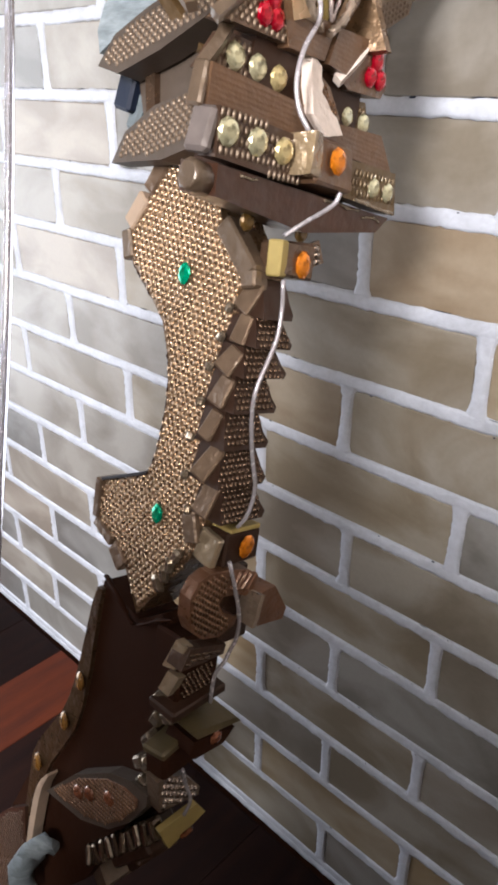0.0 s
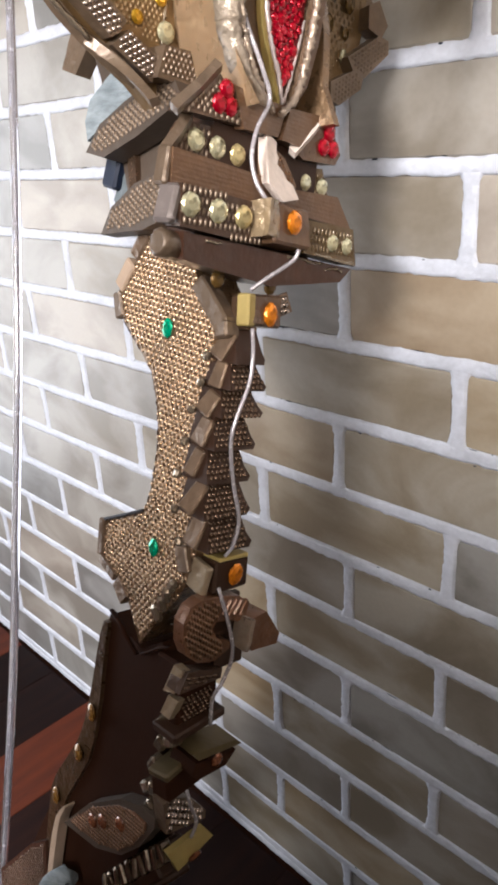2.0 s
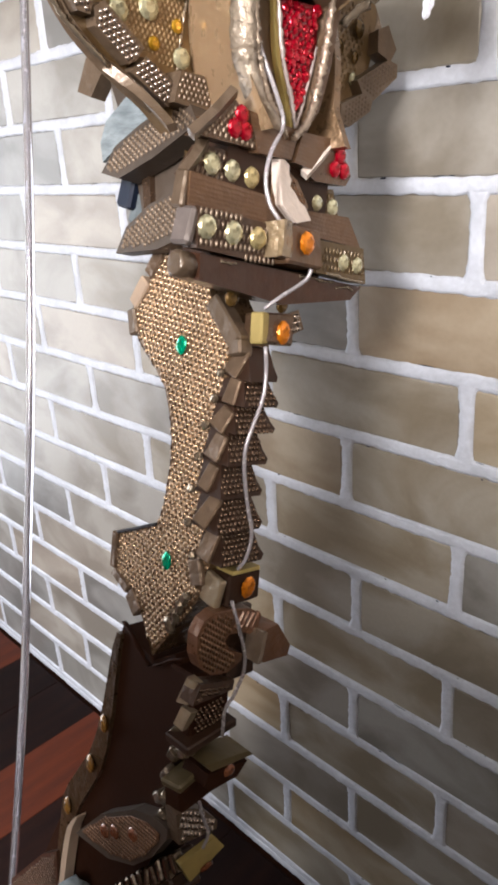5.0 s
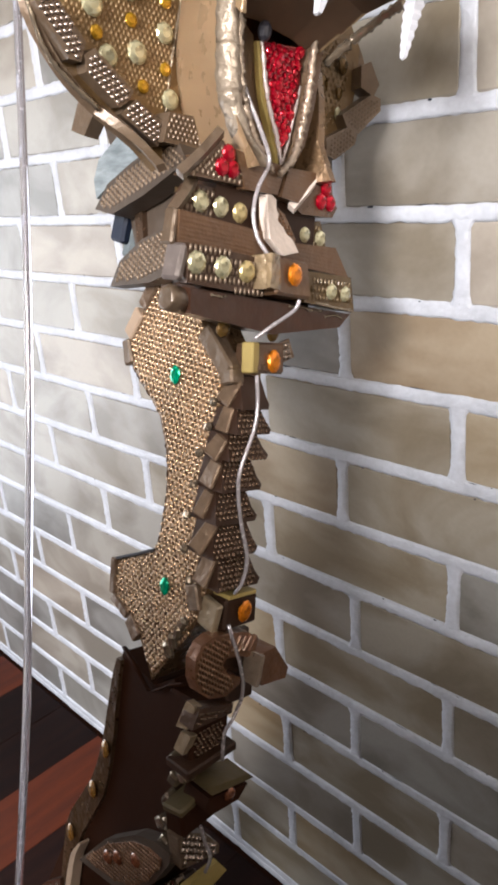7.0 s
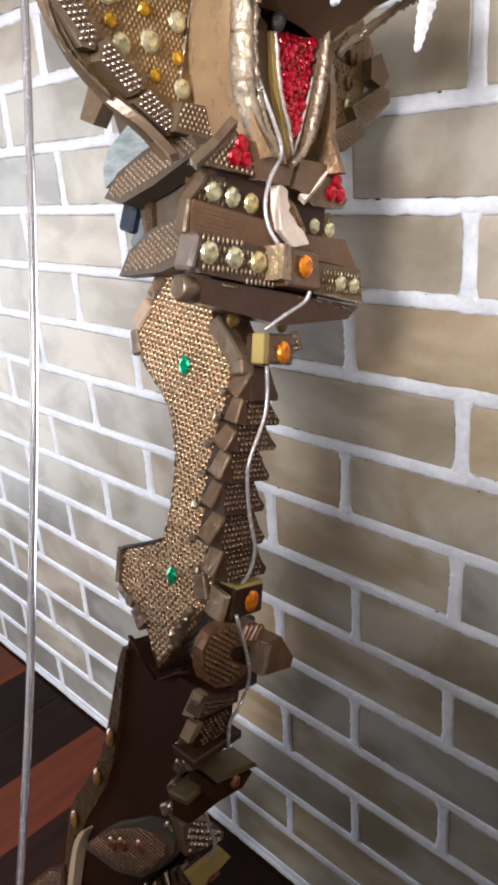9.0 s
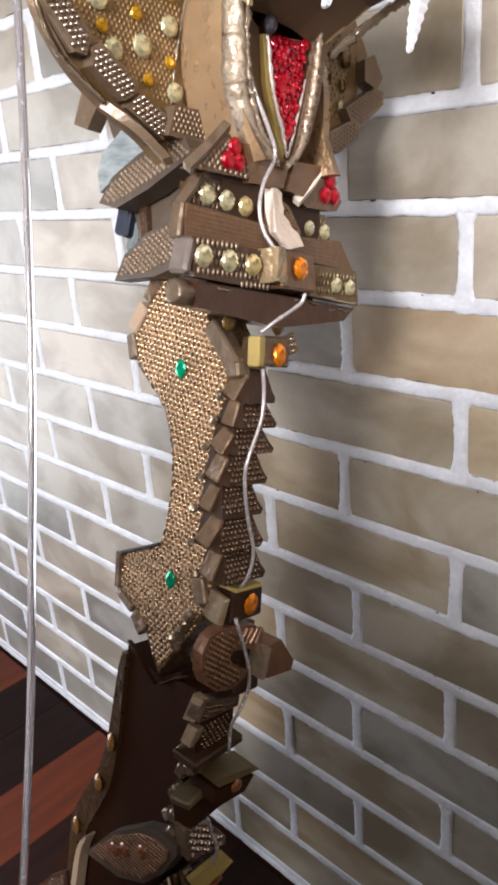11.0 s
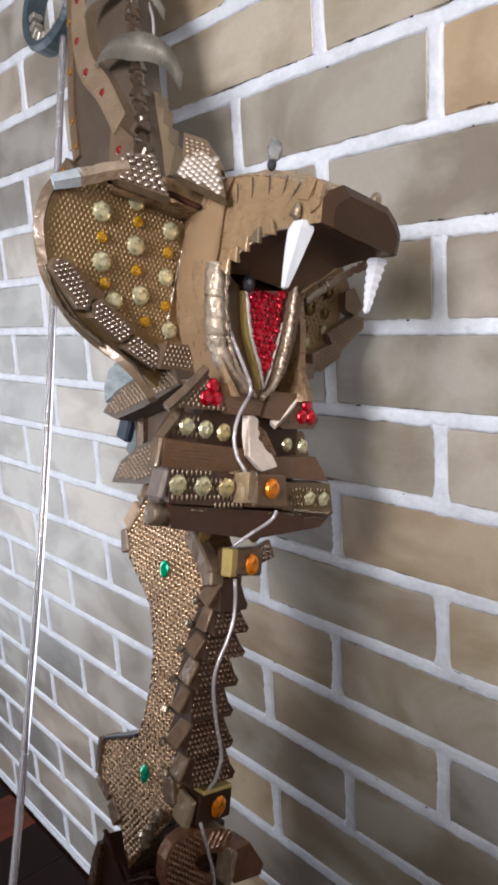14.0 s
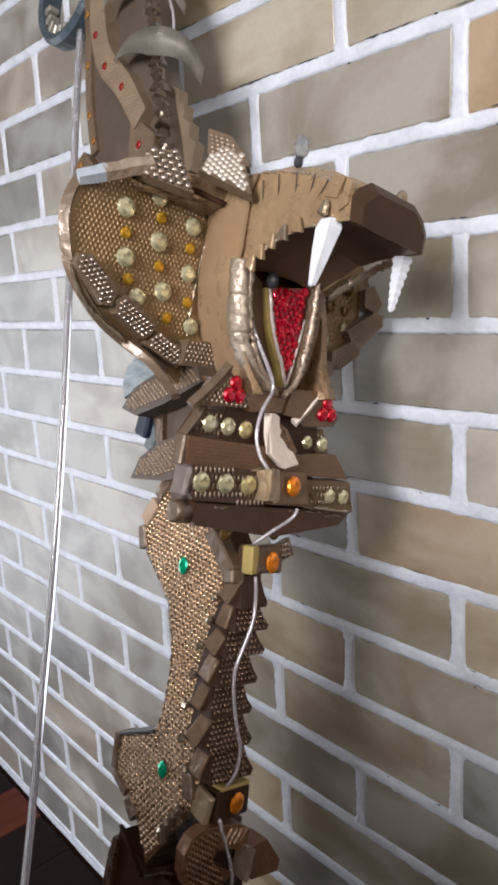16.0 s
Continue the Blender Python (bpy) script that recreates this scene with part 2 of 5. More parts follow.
DARKBAND = material("dark_brown_band_card", (0.089, 0.049, 0.031), 0.38, 0.3, 0.35, 22, 160, 0.12, crinkle=0.4)
OLIVEBAND = material("olive_gold_washed_card", (0.157, 0.102, 0.047), 0.36, 0.35, 0.35, 22, 160, 0.12, crinkle=0.4)
COPPERBOX = material("red_brown_painted_card", (0.163, 0.092, 0.051), 0.36, 0.3, 0.35, 22, 160, 0.12, crinkle=0.35)
CAPGREY = material("grey_taupe_painted_card", (0.17, 0.14, 0.13), 0.55, 0.15, 0.35, 26, 160, 0.2, crinkle=0.3)
LINING = material("smooth_brown_painted_card", (0.225, 0.140, 0.082), 0.36, 0.1, 0.3, 22, 150, 0.08, crinkle=0.3)
PALEEDGE = material("pale_grey_pink_glue_edge", (0.50, 0.42, 0.40), 0.3, 0.3, 0.25, 60, 200, 0.3)
PALEFLAP = material("tan_painted_card_flap", (0.42, 0.33, 0.22), 0.33, 0.35, 0.3, 30, 160, 0.2, crinkle=0.5)
RIMGLOSS = material("varnished_amber_brown_rim", (0.075, 0.044, 0.022), 0.3, 0.2, 0.35, 30, 160, 0.2, coat=0.6, crinkle=0.5)


def ribbed_material():
    """Brown painted card with the fine ribs of the corrugation under it."""
    m = material("ribbed_brown_painted_card", (0.154, 0.084, 0.046), 0.38, 0.25, 0.3, 18, 160, 0.1, crinkle=0.3)
    nt = m.node_tree
    tc, wave, lift = (nt.nodes.new("ShaderNode" + k) for k in ("TexCoord", "TexWave", "Bump"))
    wave.bands_direction = "Z"
    wave.inputs["Scale"].default_value, wave.inputs["Distortion"].default_value, wave.inputs["Detail"].default_value, wave.inputs["Detail Scale"].default_value = 130.0, 2.5, 2, 3.0
    lift.inputs["Strength"].default_value, lift.inputs["Distance"].default_value = 0.16, 0.001
    nt.links.new(tc.outputs["Object"], wave.inputs["Vector"])
    nt.links.new(wave.outputs["Fac"], lift.inputs["Height"])
    bs = nt.nodes["Principled BSDF"]
    if bs.inputs["Normal"].links:
        nt.links.new(bs.inputs["Normal"].links[0].from_socket, lift.inputs["Normal"])
    nt.links.new(lift.outputs[0], bs.inputs["Normal"])
    return m


RIBBED = ribbed_material()
G_CHAMPAGNE = gem_material("golden_champagne_gem", (0.56, 0.46, 0.23), 0.08, 0.0, 0.55)
G_DEEPRED = gem_material("deep_red_foil", (0.20, 0.002, 0.012), 0.2, 0.0, 0.4)
G_CREAM = gem_material("pale_champagne_gem", (0.58, 0.55, 0.36), 0.06, 0.0, 0.6)
G_AMBER = gem_material("amber_gem", (0.52, 0.29, 0.02), 0.09, 0.0, 0.6)
G_ORANGE = gem_material("orange_gem", (0.72, 0.22, 0.01), 0.12, 0.0, 0.5)
G_RED = gem_material("red_gem", (0.46, 0.002, 0.020), 0.10, 0.0, 0.6)
G_DULLRED = gem_material("dull_red_bead", (0.20, 0.012, 0.012), 0.2, 0.0, 0.3)
G_COPPER = gem_material("copper_brown_bead", (0.24, 0.09, 0.045), 0.22, 0.0, 0.3)
G_DIM = gem_material("dull_amber_bead", (0.23, 0.11, 0.022), 0.2, 0.0, 0.3)
G_GREEN = gem_material("green_gem", (0.0, 0.42, 0.22), 0.10, 0.0, 0.5)
G_BROWN = gem_material("brown_olive_gem", (0.17, 0.10, 0.03), 0.16, 0.0, 0.4)
G_CLEAR = gem_material("smoky_clear_bead", (0.62, 0.64, 0.67), 0.06, 0.85)
TUBE = gem_material("clear_plastic_tube", (0.90, 0.89, 0.95), 0.06, 0.9)


# ---- mesh helpers ----
def part(name, bm, mat, parent=None, label=""):
    """Links a bmesh as one mesh object, under a thing or a part where one is given."""
    me = bpy.data.meshes.new(name)
    bmesh.ops.recalc_face_normals(bm, faces=bm.faces)
    bm.to_mesh(me)
    bm.free()
    me.materials.append(mat)
    ob = new(name, me)
    if parent is not None:
        ob.parent = parent
    return tagged(ob, label) if label else ob


def bevelled(bm, width, seg=1):
    if width:
        bmesh.ops.bevel(bm, geom=[e for e in bm.edges if len(e.link_faces) == 2 and e.calc_face_angle(0) > 0.4],
                        offset=width, segments=seg, affect="EDGES", clamp_overlap=True)
    return bm


def rough_up(bm, amount, seed=1):
    """Hand-cut unevenness."""
    for v in bm.verts:
        n = noise.noise_vector(v.co * 60 + Vector((seed, seed * 2, 0)))
        v.co += n * amount
    return bm


def prism(poly, axis, lo, hi, bevel=0.0012, taper=1.0):
    """A plate cut to an outline. axis y: outline in (x, z); axis x: outline in (y, z); axis z: outline in (x, y).
    taper scales the outline at lo, about its middle."""
    bm = bmesh.new()
    cu = sum(p[0] for p in poly) / len(poly)
    cv = sum(p[1] for p in poly) / len(poly)

    def at(u, v, w):
        return {"y": (u, w, v), "x": (w, u, v), "z": (u, v, w)}[axis]
    a = [bm.verts.new(at(cu + (u - cu) * taper, cv + (v - cv) * taper, lo)) for u, v in poly]
    b = [bm.verts.new(at(u, v, hi)) for u, v in poly]
    bm.faces.new(a)
    bm.faces.new(b[::-1])
    n = len(poly)
    for i in range(n):
        bm.faces.new((a[i], b[i], b[(i + 1) % n], a[(i + 1) % n]))
    return bevelled(bm, bevel)


def block(c, size, rot=(0, 0, 0), bevel=0.0012, top=(1, 1), seed=0):
    """A hand-cut block; top scales its upper end in x and y."""
    bm = bmesh.new()
    bmesh.ops.create_cube(bm, size=1)
    for v in bm.verts:
        if v.co.z > 0:
            v.co.x *= top[0]
            v.co.y *= top[1]
        v.co = Vector((v.co.x * size[0], v.co.y * size[1], v.co.z * size[2]))
    if seed:
        rough_up(bm, min(size) * 0.12, seed)
    bevelled(bm, bevel)
    bm.transform(pose(*c, *rot))
    return bm


def sweep(path, radius, sides=8, flat=1.0, wobble=0.0, seed=0):
    """A bead, wire or tube along a line of points; radius may be a function of the way along."""
    bm = bmesh.new()
    pts = [Vector(p) for p in path]
    rings = []
    for i, p in enumerate(pts):
        d = (pts[min(i + 1, len(pts) - 1)] - pts[max(i - 1, 0)]).normalized()
        s = d.cross(Vector((1, 0, 0)) if abs(d.x) < 0.9 else Vector((0, 0, 1))).normalized()
        u = s.cross(d)
        r = radius(i / (len(pts) - 1)) if callable(radius) else radius
        ring = []
        for k in range(sides):
            a = 2 * math.pi * k / sides
            w = 1 + wobble * noise.noise(Vector((i * 1.7 + seed, k * 2.3, seed)))
            ring.append(bm.verts.new(p + (s * math.cos(a) + u * math.sin(a) * flat) * r * w))
        rings.append(ring)
    for q, r in zip(rings, rings[1:]):
        for k in range(sides):
            bm.faces.new((q[k], q[(k + 1) % sides], r[(k + 1) % sides], r[k]))
    bm.faces.new(rings[0][::-1])
    bm.faces.new(rings[-1])
    for f in bm.faces:
        f.smooth = len(f.verts) == 4 and sides > 4
    return bm


def smooth_line(pts, n=24):
    """A Catmull-Rom line through a few points."""
    p = [Vector(q) for q in pts]
    p = [p[0] * 2 - p[1]] + p + [p[-1] * 2 - p[-2]]
    out = []
    for s in range(n + 1):
        f = s / n * (len(p) - 3)
        i = min(int(f), len(p) - 4)
        t = f - i
        a, b, c, d = p[i:i + 4]
        out.append(0.5 * (2 * b + (c - a) * t + (2 * a - 5 * b + 4 * c - d) * t * t + (3 * b - a - 3 * c + d) * t ** 3))
    return out


def inside(u, v, poly, margin=0.0):
    hit = False
    n = len(poly)
    for i in range(n):
        (a, b), (c, d) = poly[i], poly[(i + 1) % n]
        if (b > v) != (d > v) and u < (c - a) * (v - b) / (d - b) + a:
            hit = not hit
        if margin:
            L = math.hypot(c - a, d - b) or 1e-9
            t = max(0, min(1, ((u - a) * (c - a) + (v - b) * (d - b)) / L / L))
            if math.hypot(u - a - t * (c - a), v - b - t * (d - b)) < margin:
                return False
    return hit


FLOAT = ((1, .45), (.6, 1), (-.6, 1), (-1, .45), (-1, -.45), (-.6, -1), (.6, -1), (1, -.45))


def studs(name, poly, place, mat, parent, pu=0.006, pv=0.0042, size=(0.0024, 0.0019), h=0.0016, stagger=True, margin=0.0012, turn=0.0, seed=1, label="", flat=0.68):
    """The raised weave of a sheet: low domes in rows over an outline. place(u, v, h) gives the spot in space."""
    rnd = random.Random(seed)
    us, vs = [p[0] for p in poly], [p[1] for p in poly]
    cu, cv = (min(us) + max(us)) / 2, (min(vs) + max(vs)) / 2
    R = math.hypot(max(us) - min(us), max(vs) - min(vs)) / 2 + pu
    ca, sa = math.cos(turn), math.sin(turn)
    verts, faces = [], []
    for j in range(-int(R / pv) - 1, int(R / pv) + 2):
        for i in range(-int(R / pu) - 1, int(R / pu) + 2):
            a, b = (i + (0.5 if stagger and j % 2 else 0)) * pu, j * pv
            u, v = cu + a * ca - b * sa, cv + a * sa + b * ca
            if not inside(u, v, poly, margin):
                continue
            k = len(verts)
            hh = h * rnd.uniform(0.8, 1.15)
            for ring, lift in ((1.0, 0.0), (flat, 0.8 if flat < .8 else 0.95)):
                for x, y in FLOAT:
                    x, y = size[0] * ring * x, size[1] * ring * y
                    verts.append(place(u + x * ca - y * sa, v + x * sa + y * ca, hh * lift))
            verts.append(place(u, v, hh))
            for q in range(8):
                r = (q + 1) % 8
                faces += [(k + q, k + r, k + 8 + r, k + 8 + q), (k + 8 + q, k + 8 + r, k + 16)]
    me = bpy.data.meshes.new(name)
    me.from_pydata([tuple(p) for p in verts], [], faces)
    for f in me.polygons:
        f.use_smooth = True
    me.materials.append(mat)
    ob = new(name, me)
    ob.parent = parent
    tagged(ob, label, kind="stuff")
    bm = bmesh.new()
    bm.from_mesh(me)
    bmesh.ops.recalc_face_normals(bm, faces=bm.faces)
    bm.to_mesh(me)
    bm.free()
    return ob


def cut_gem(n=10):
    """A round cut stone: girdle, crown and flat table, of radius 1, with its base at 0."""
    bm = bmesh.new()
    rings = []
    for r, z, turn in ((0.92, 0.0, 0), (1.0, 0.22, 0), (0.80, 0.50, 0.5), (0.45, 0.68, 0)):
        rings.append([bm.verts.new((r * math.cos(2 * math.pi * (k + turn) / n), r * math.sin(2 * math.pi * (k + turn) / n), z)) for k in range(n)])
    bm.faces.new(rings[0][::-1])
    for k in range(n):
        q = (k + 1) % n
        bm.faces.new((rings[0][k], rings[0][q], rings[1][q], rings[1][k]))
        bm.faces.new((rings[1][k], rings[1][q], rings[2][k]))
        bm.faces.new((rings[1][q], rings[2][q], rings[2][k]))
        bm.faces.new((rings[2][k], rings[2][q], rings[3][q]))
        bm.faces.new((rings[2][k], rings[3][q], rings[3][k]))
    bm.faces.new(rings[3])
    me = bpy.data.meshes.new("gem")
    bm.to_mesh(me)
    bm.free()
    return me


GEM_CUT = cut_gem()
gem_meshes = {}


def gem(c, normal, r, mat, parent, stretch=1.0, name="gem"):
    """A stone glued on; the cut is shared by all stones of a colour."""
    if mat.name not in gem_meshes:
        gem_meshes[mat.name] = GEM_CUT.copy()
        gem_meshes[mat.name].materials.append(mat)
    ob = new(name, gem_meshes[mat.name])
    ob.parent = parent
    q = Vector(normal).to_track_quat("Z", "Y")
    ob.matrix_basis = Matrix.LocRotScale(Vector(c), q, Vector((r, r * stretch, r * .72)))
    return ob


# ---- the room: brick wall, floor, plain walls ----
COURSE, LENGTH, JOINT = 0.075, 0.2265, 0.0132
FLOOR_Z = -0.022
X0, X1, Y1, TOP = -1.7, 1.9, -3.0, 2.45


def slab(name, lo, hi, mat, label, category):
    bm = bmesh.new()
    bmesh.ops.create_cube(bm, size=1)
    for v in bm.verts:
        v.co = Vector([(l + h) / 2 + c * (h - l) for l, h, c in zip(lo, hi, v.co)])
    return tagged(part(name, bm, mat), label, category, kind="structure")


wall_brick = slab("wall_brick", (X0, 0.03, FLOOR_Z - 0.1), (X1, 0.2, TOP), PLASTER, "brick wall of grey and tan bricks with white painted joints", "wall")
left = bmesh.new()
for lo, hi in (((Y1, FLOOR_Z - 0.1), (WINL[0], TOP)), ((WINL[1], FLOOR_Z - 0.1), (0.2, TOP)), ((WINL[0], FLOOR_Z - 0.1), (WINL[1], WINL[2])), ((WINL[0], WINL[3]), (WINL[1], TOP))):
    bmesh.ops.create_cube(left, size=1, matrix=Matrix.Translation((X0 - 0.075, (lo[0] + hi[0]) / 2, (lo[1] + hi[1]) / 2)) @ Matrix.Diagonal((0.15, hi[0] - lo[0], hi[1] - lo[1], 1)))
tagged(part("wall_left", left, PLASTER), "added unseen brown left wall with a tall lamp opening", "wall", kind="structure")
tagged(slab("ceiling", (X0 - 0.15, Y1 - 0.15, TOP), (X1 + 0.15, 0.2, TOP + 0.1), CEILING, "plain grey ceiling, unseen", "ceiling"))
# unseen back wall with the opening for its area lamp
back = bmesh.new()
for lo, hi in (((X0 - 0.15, FLOOR_Z - 0.1), (WIN[0], TOP)), ((WIN[1], FLOOR_Z - 0.1), (X1 + 0.15, TOP)), ((WIN[0], FLOOR_Z - 0.1), (WIN[1], WIN[2])), ((WIN[0], WIN[3]), (WIN[1], TOP))):
    bmesh.ops.create_cube(back, size=1, matrix=Matrix.Translation(((lo[0] + hi[0]) / 2, Y1 - 0.075, (lo[1] + hi[1]) / 2)) @ Matrix.Diagonal((hi[0] - lo[0], 0.15, hi[1] - lo[1], 1)))
tagged(part("wall_back", back, PLASTER), "added unseen brown wall with an opening for a lamp", "wall", kind="structure")
# unseen right wall, opened only for the added fill lamp
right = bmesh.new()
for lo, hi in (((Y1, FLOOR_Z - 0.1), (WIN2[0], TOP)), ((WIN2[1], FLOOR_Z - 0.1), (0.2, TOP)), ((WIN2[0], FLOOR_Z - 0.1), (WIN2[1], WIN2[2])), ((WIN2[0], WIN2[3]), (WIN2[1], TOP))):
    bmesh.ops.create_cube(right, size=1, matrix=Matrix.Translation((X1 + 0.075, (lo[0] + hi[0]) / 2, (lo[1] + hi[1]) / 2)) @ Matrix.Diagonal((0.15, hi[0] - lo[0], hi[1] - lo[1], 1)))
tagged(part("wall_right", right, PLASTER), "added unseen brown wall with an opening for a lamp", "wall", kind="structure")
# unseen half-height blocker behind the camera, added to shade the lower brick wall
slab("shade_blocker", (0.055, -1.02, FLOOR_Z), (X1, -0.92, 1.075), PLASTER, "added unseen blocker shading the lower brick wall", "wall")

floor = slab("floor", (X0 - 0.15, Y1 - 0.15, FLOOR_Z - 0.1), (X1 + 0.15, 0.03, FLOOR_Z - 0.006), DARKCARD, "dark red-brown lacquered plank floor along the wall", "floor")


# ---- the bow: a cobra-headed archery bow made of painted card, leaning on the wall ----
bow = new("decorative_bow")
bow.empty_display_size = 0.1
bow.matrix_world = pose(0, -0.427, 0, -15.5)
tagged(bow, "bronze painted cardboard bow with cobra head leaning on brick wall", "bow")


def turned_z(bm, lean, at=.945):
    """Leans a plate forward or back by its height."""
    for v in bm.verts:
        v.co.x += lean * (v.co.z - at)
    return bm


def side_face(y):
    return lambda u, v, h: (u, y - h, v)


def front_face(x):
    return lambda u, v, h: (x + h, u, v)


def ribbon(line, width):
    """An outline of even width along a smooth line in two axes."""
    p = smooth_line([(a, 0, b) for a, b in line], 14)
    left, right = [], []
    for i, q in enumerate(p):
        d = (p[min(i + 1, len(p) - 1)] - p[max(i - 1, 0)]).normalized()
        w = width(i / (len(p) - 1)) / 2 if callable(width) else width / 2
        left.append((q.x - d.z * w, q.z + d.x * w))
        right.append((q.x + d.z * w, q.z - d.x * w))
    return left + right[::-1]


def sheet(name, o, u, v, poly, thick, mat, parent, stud=None, label="", bevel=.0008, **kw):
    """A flat plate cut to an outline, lying in space by its corner o and the two axes u and v; stud: the weave on its face."""
    o, u, v = Vector(o), Vector(u).normalized(), Vector(v)
    v = (v - u * v.dot(u)).normalized()
    n = u.cross(v)
    m = Matrix((u, v, n)).transposed().to_4x4()
    m.translation = o
    bm = prism(poly, "z", -thick, 0, bevel)
    bm.transform(m)
    ob = part(name, bm, mat, parent, label)
    if stud:
        studs("weave", poly, lambda a, b, h: tuple(m @ Vector((a, b, h))), stud, ob, **kw)
    return ob


# -- grip --
GRIP = [(-.118, .905), (-.132, .881), (-.146, .860), (-.139, .841), (-.123, .829), (-.101, .811), (-.092, .790), (-.087, .767), (-.088, .739),
        (-.094, .714), (-.136, .694), (-.137, .667), (-.115, .657), (-.099, .644), (-.082, .620), (-.043, .677), (-.037, .704), (-.039, .726),
        (-.046, .747), (-.048, .777), (-.046, .807), (-.041, .833), (-.042, .850), (-.065, .875), (-.085, .905)]
grip = part("grip", rough_up(prism(GRIP, "y", -.0165, .0165, .0015), .0012, 3), SATIN, bow, "brown card grip under a woven bronze sheet")
studs("weave", GRIP, side_face(-.0165), WEAVE, grip, pu=.0046, pv=.0037, size=(.0021, .0022), h=.0014, turn=-0.10, label="woven bronze sheet with shiny raised beads")
for x, z in ((-.088, .842), (-.077, .694)):
    gem((x, -.0178, z), (0, -1, 0), .0050, G_GREEN, grip, 1.35)
for i, (x, z, w, h, a) in enumerate(((-.1265, .894, .011, .022, 28), (-.1405, .872, .011, .022, 32), (-.1445, .851, .009, .018, -20), (-.138, .681, .007, .028, -4),
                                     (-.127, .661, .022, .009, 24), (-.109, .650, .018, .012, 38))):
    part("edge_block", block((x, -.008, z), (w, .022, h), (0, a, 0), seed=i + 1), (BRONZE, RAWCARD, TAUPE)[i % 3] if i < 3 else BRONZE, grip)
part("notch_lining", block((-.1155, -.001, .7052), (.046, .035, .0022), (0, -25, 0), .0004), PEGDARK, grip, "dark strip lining the notch")
part("torn_fringe", sweep(smooth_line([(-.1385, -.0150, .8400), (-.1235, -.0150, .8285), (-.1015, -.0150, .8105), (-.0925, -.0150, .7895), (-.0875, -.0150, .7665), (-.0885, -.0150, .7390), (-.0945, -.0150, .7140), (-.115, -.0150, .7050)], 70), .0016, 5, .8, 1.3, 9), DARKCARD, grip, "dark torn edge of the sheet")
for i, (x, z, w, h, a) in enumerate(((-.0475, .8620, .0125, .036, 48), (-.0345, .8480, .011, .010, 15))):
    part("corner_bar", rough_up(block((x, -.017, z), (w, .012, h), (0, -a, 0), .0014), .0007, i + 4), TAUPE, grip)

# front fins, one below another
for i, (zt, zb, y0, y1) in enumerate(((.849, .829, -.019, .009), (.830, .813, -.021, .013), (.812, .796, -.026, .013), (.796, .776, -.029, .010), (.776, .755, -.031, .009),
                                      (.755, .732, -.030, .013), (.732, .709, -.023, .019))):
    yc, w, hgt = (y0 + y1) / 2, y1 - y0, zt - zb
    ring = ((yc - w * .34, zt), (yc + w * .30, zt), (y1 - w * .10, zb + hgt * .42), (y1 - .0005, zb + hgt * .16), (y1 - w * .09, zb), (y0 + w * .05, zb))
    bm = bmesh.new()
    fore = [bm.verts.new((-.030 + .0085 * (zt - z) / hgt, y, z)) for y, z in ring]
    aft = [bm.verts.new((-.046, y, z)) for y, z in ring]
    bm.faces.new(fore)
    bm.faces.new(aft[::-1])
    for k in range(6):
        bm.faces.new((fore[k], aft[k], aft[(k + 1) % 6], fore[(k + 1) % 6]))
    bevelled(rough_up(bm, .0010, i), .0012, 2)
    fin = part("fin", bm, COCOA, bow)
    if i:
        def fin_place(u, v, h, zt=zt, zb=zb, hgt=hgt):
            t = (zt - v) / hgt
            return (-.030 + .0085 * t + h, u, v)
        studs("weave", [(yc - w * .33, zt - .001), (yc + w * .30, zt - .001), (y1 - w * .12, zb + hgt * .40), (y1 - .0018, zb + hgt * .16), (y1 - w * .11, zb + .0012), (y0 + .003, zb + .001)], fin_place, WEAVEDARK, fin,
              pu=.0036, pv=.0033, size=(.0013, .0015), h=.0011, margin=.0001)
    part("side_flap", block((-.0350 + .0012 * math.sin(i * 2.9), y0 + .0008 + w * .06, (zt + zb) / 2 + .001 * math.sin(i * 5.3)), (.0125 + .0018 * math.sin(i * 4.4), .0040, hgt * (.92 + .06 * math.sin(i * 1.3))), (-16 + 5 * math.sin(i * 2.1), 14 + 8 * math.sin(i * 3.7 + 1), 5 * math.sin(i * 1.7)), .0010, (.8, .9), seed=i + 2), FLAP, fin)
    part("glue_bead", block((-.046, y0 - .001, zb + .001), (.005, .005, .006), (10, 20, i * 30), .0015, seed=i + 11), GLUE, fin)

# -- amber boxes on the front ridge --
box = part("ridge_box", block((-.030, .0010, .861), (.015, .031, .0195), (0, -6, 0), .0015, seed=5), BROWN, bow)
part("yellow_patch", block((-.0262, -.0112, .8612), (.009, .008, .0192), (0, -6, 10), .001), YELLOWCARD, box, "dull yellow patch")
gem((-.0225, .006, .860), (1, 0, 0.1), .0062, G_ORANGE, box, 1.25)
sheet("studded_flap", (-.032, .019, .856), (0.1, 1, 0.25), (-.2, -.2, 1), [(0, 0), (.018, .003), (.016, .016), (0, .013)], .004, BRONZE, box, SILVERWEAVE, pu=.0042, pv=.0038, h=.0014, stagger=False)
for y in (-.023, .023):
    gem((-.042, y, .8770), (1, 0, 0), .0058, G_BROWN, box)
box = part("ridge_box", block((-.030, .0035, .6905), (.017, .031, .0215), (0, -4, 0), .0015, seed=6), COCOA, bow)
part("yellow_lid", block((-.030, .0040, .7024), (.0165, .026, .003), (0, -4, 0), .0006), YELLOWCARD, box, "dull yellow card lid")
gem((-.0205, .005, .692), (1, 0, 0), .0066, G_ORANGE, box, 1.2)
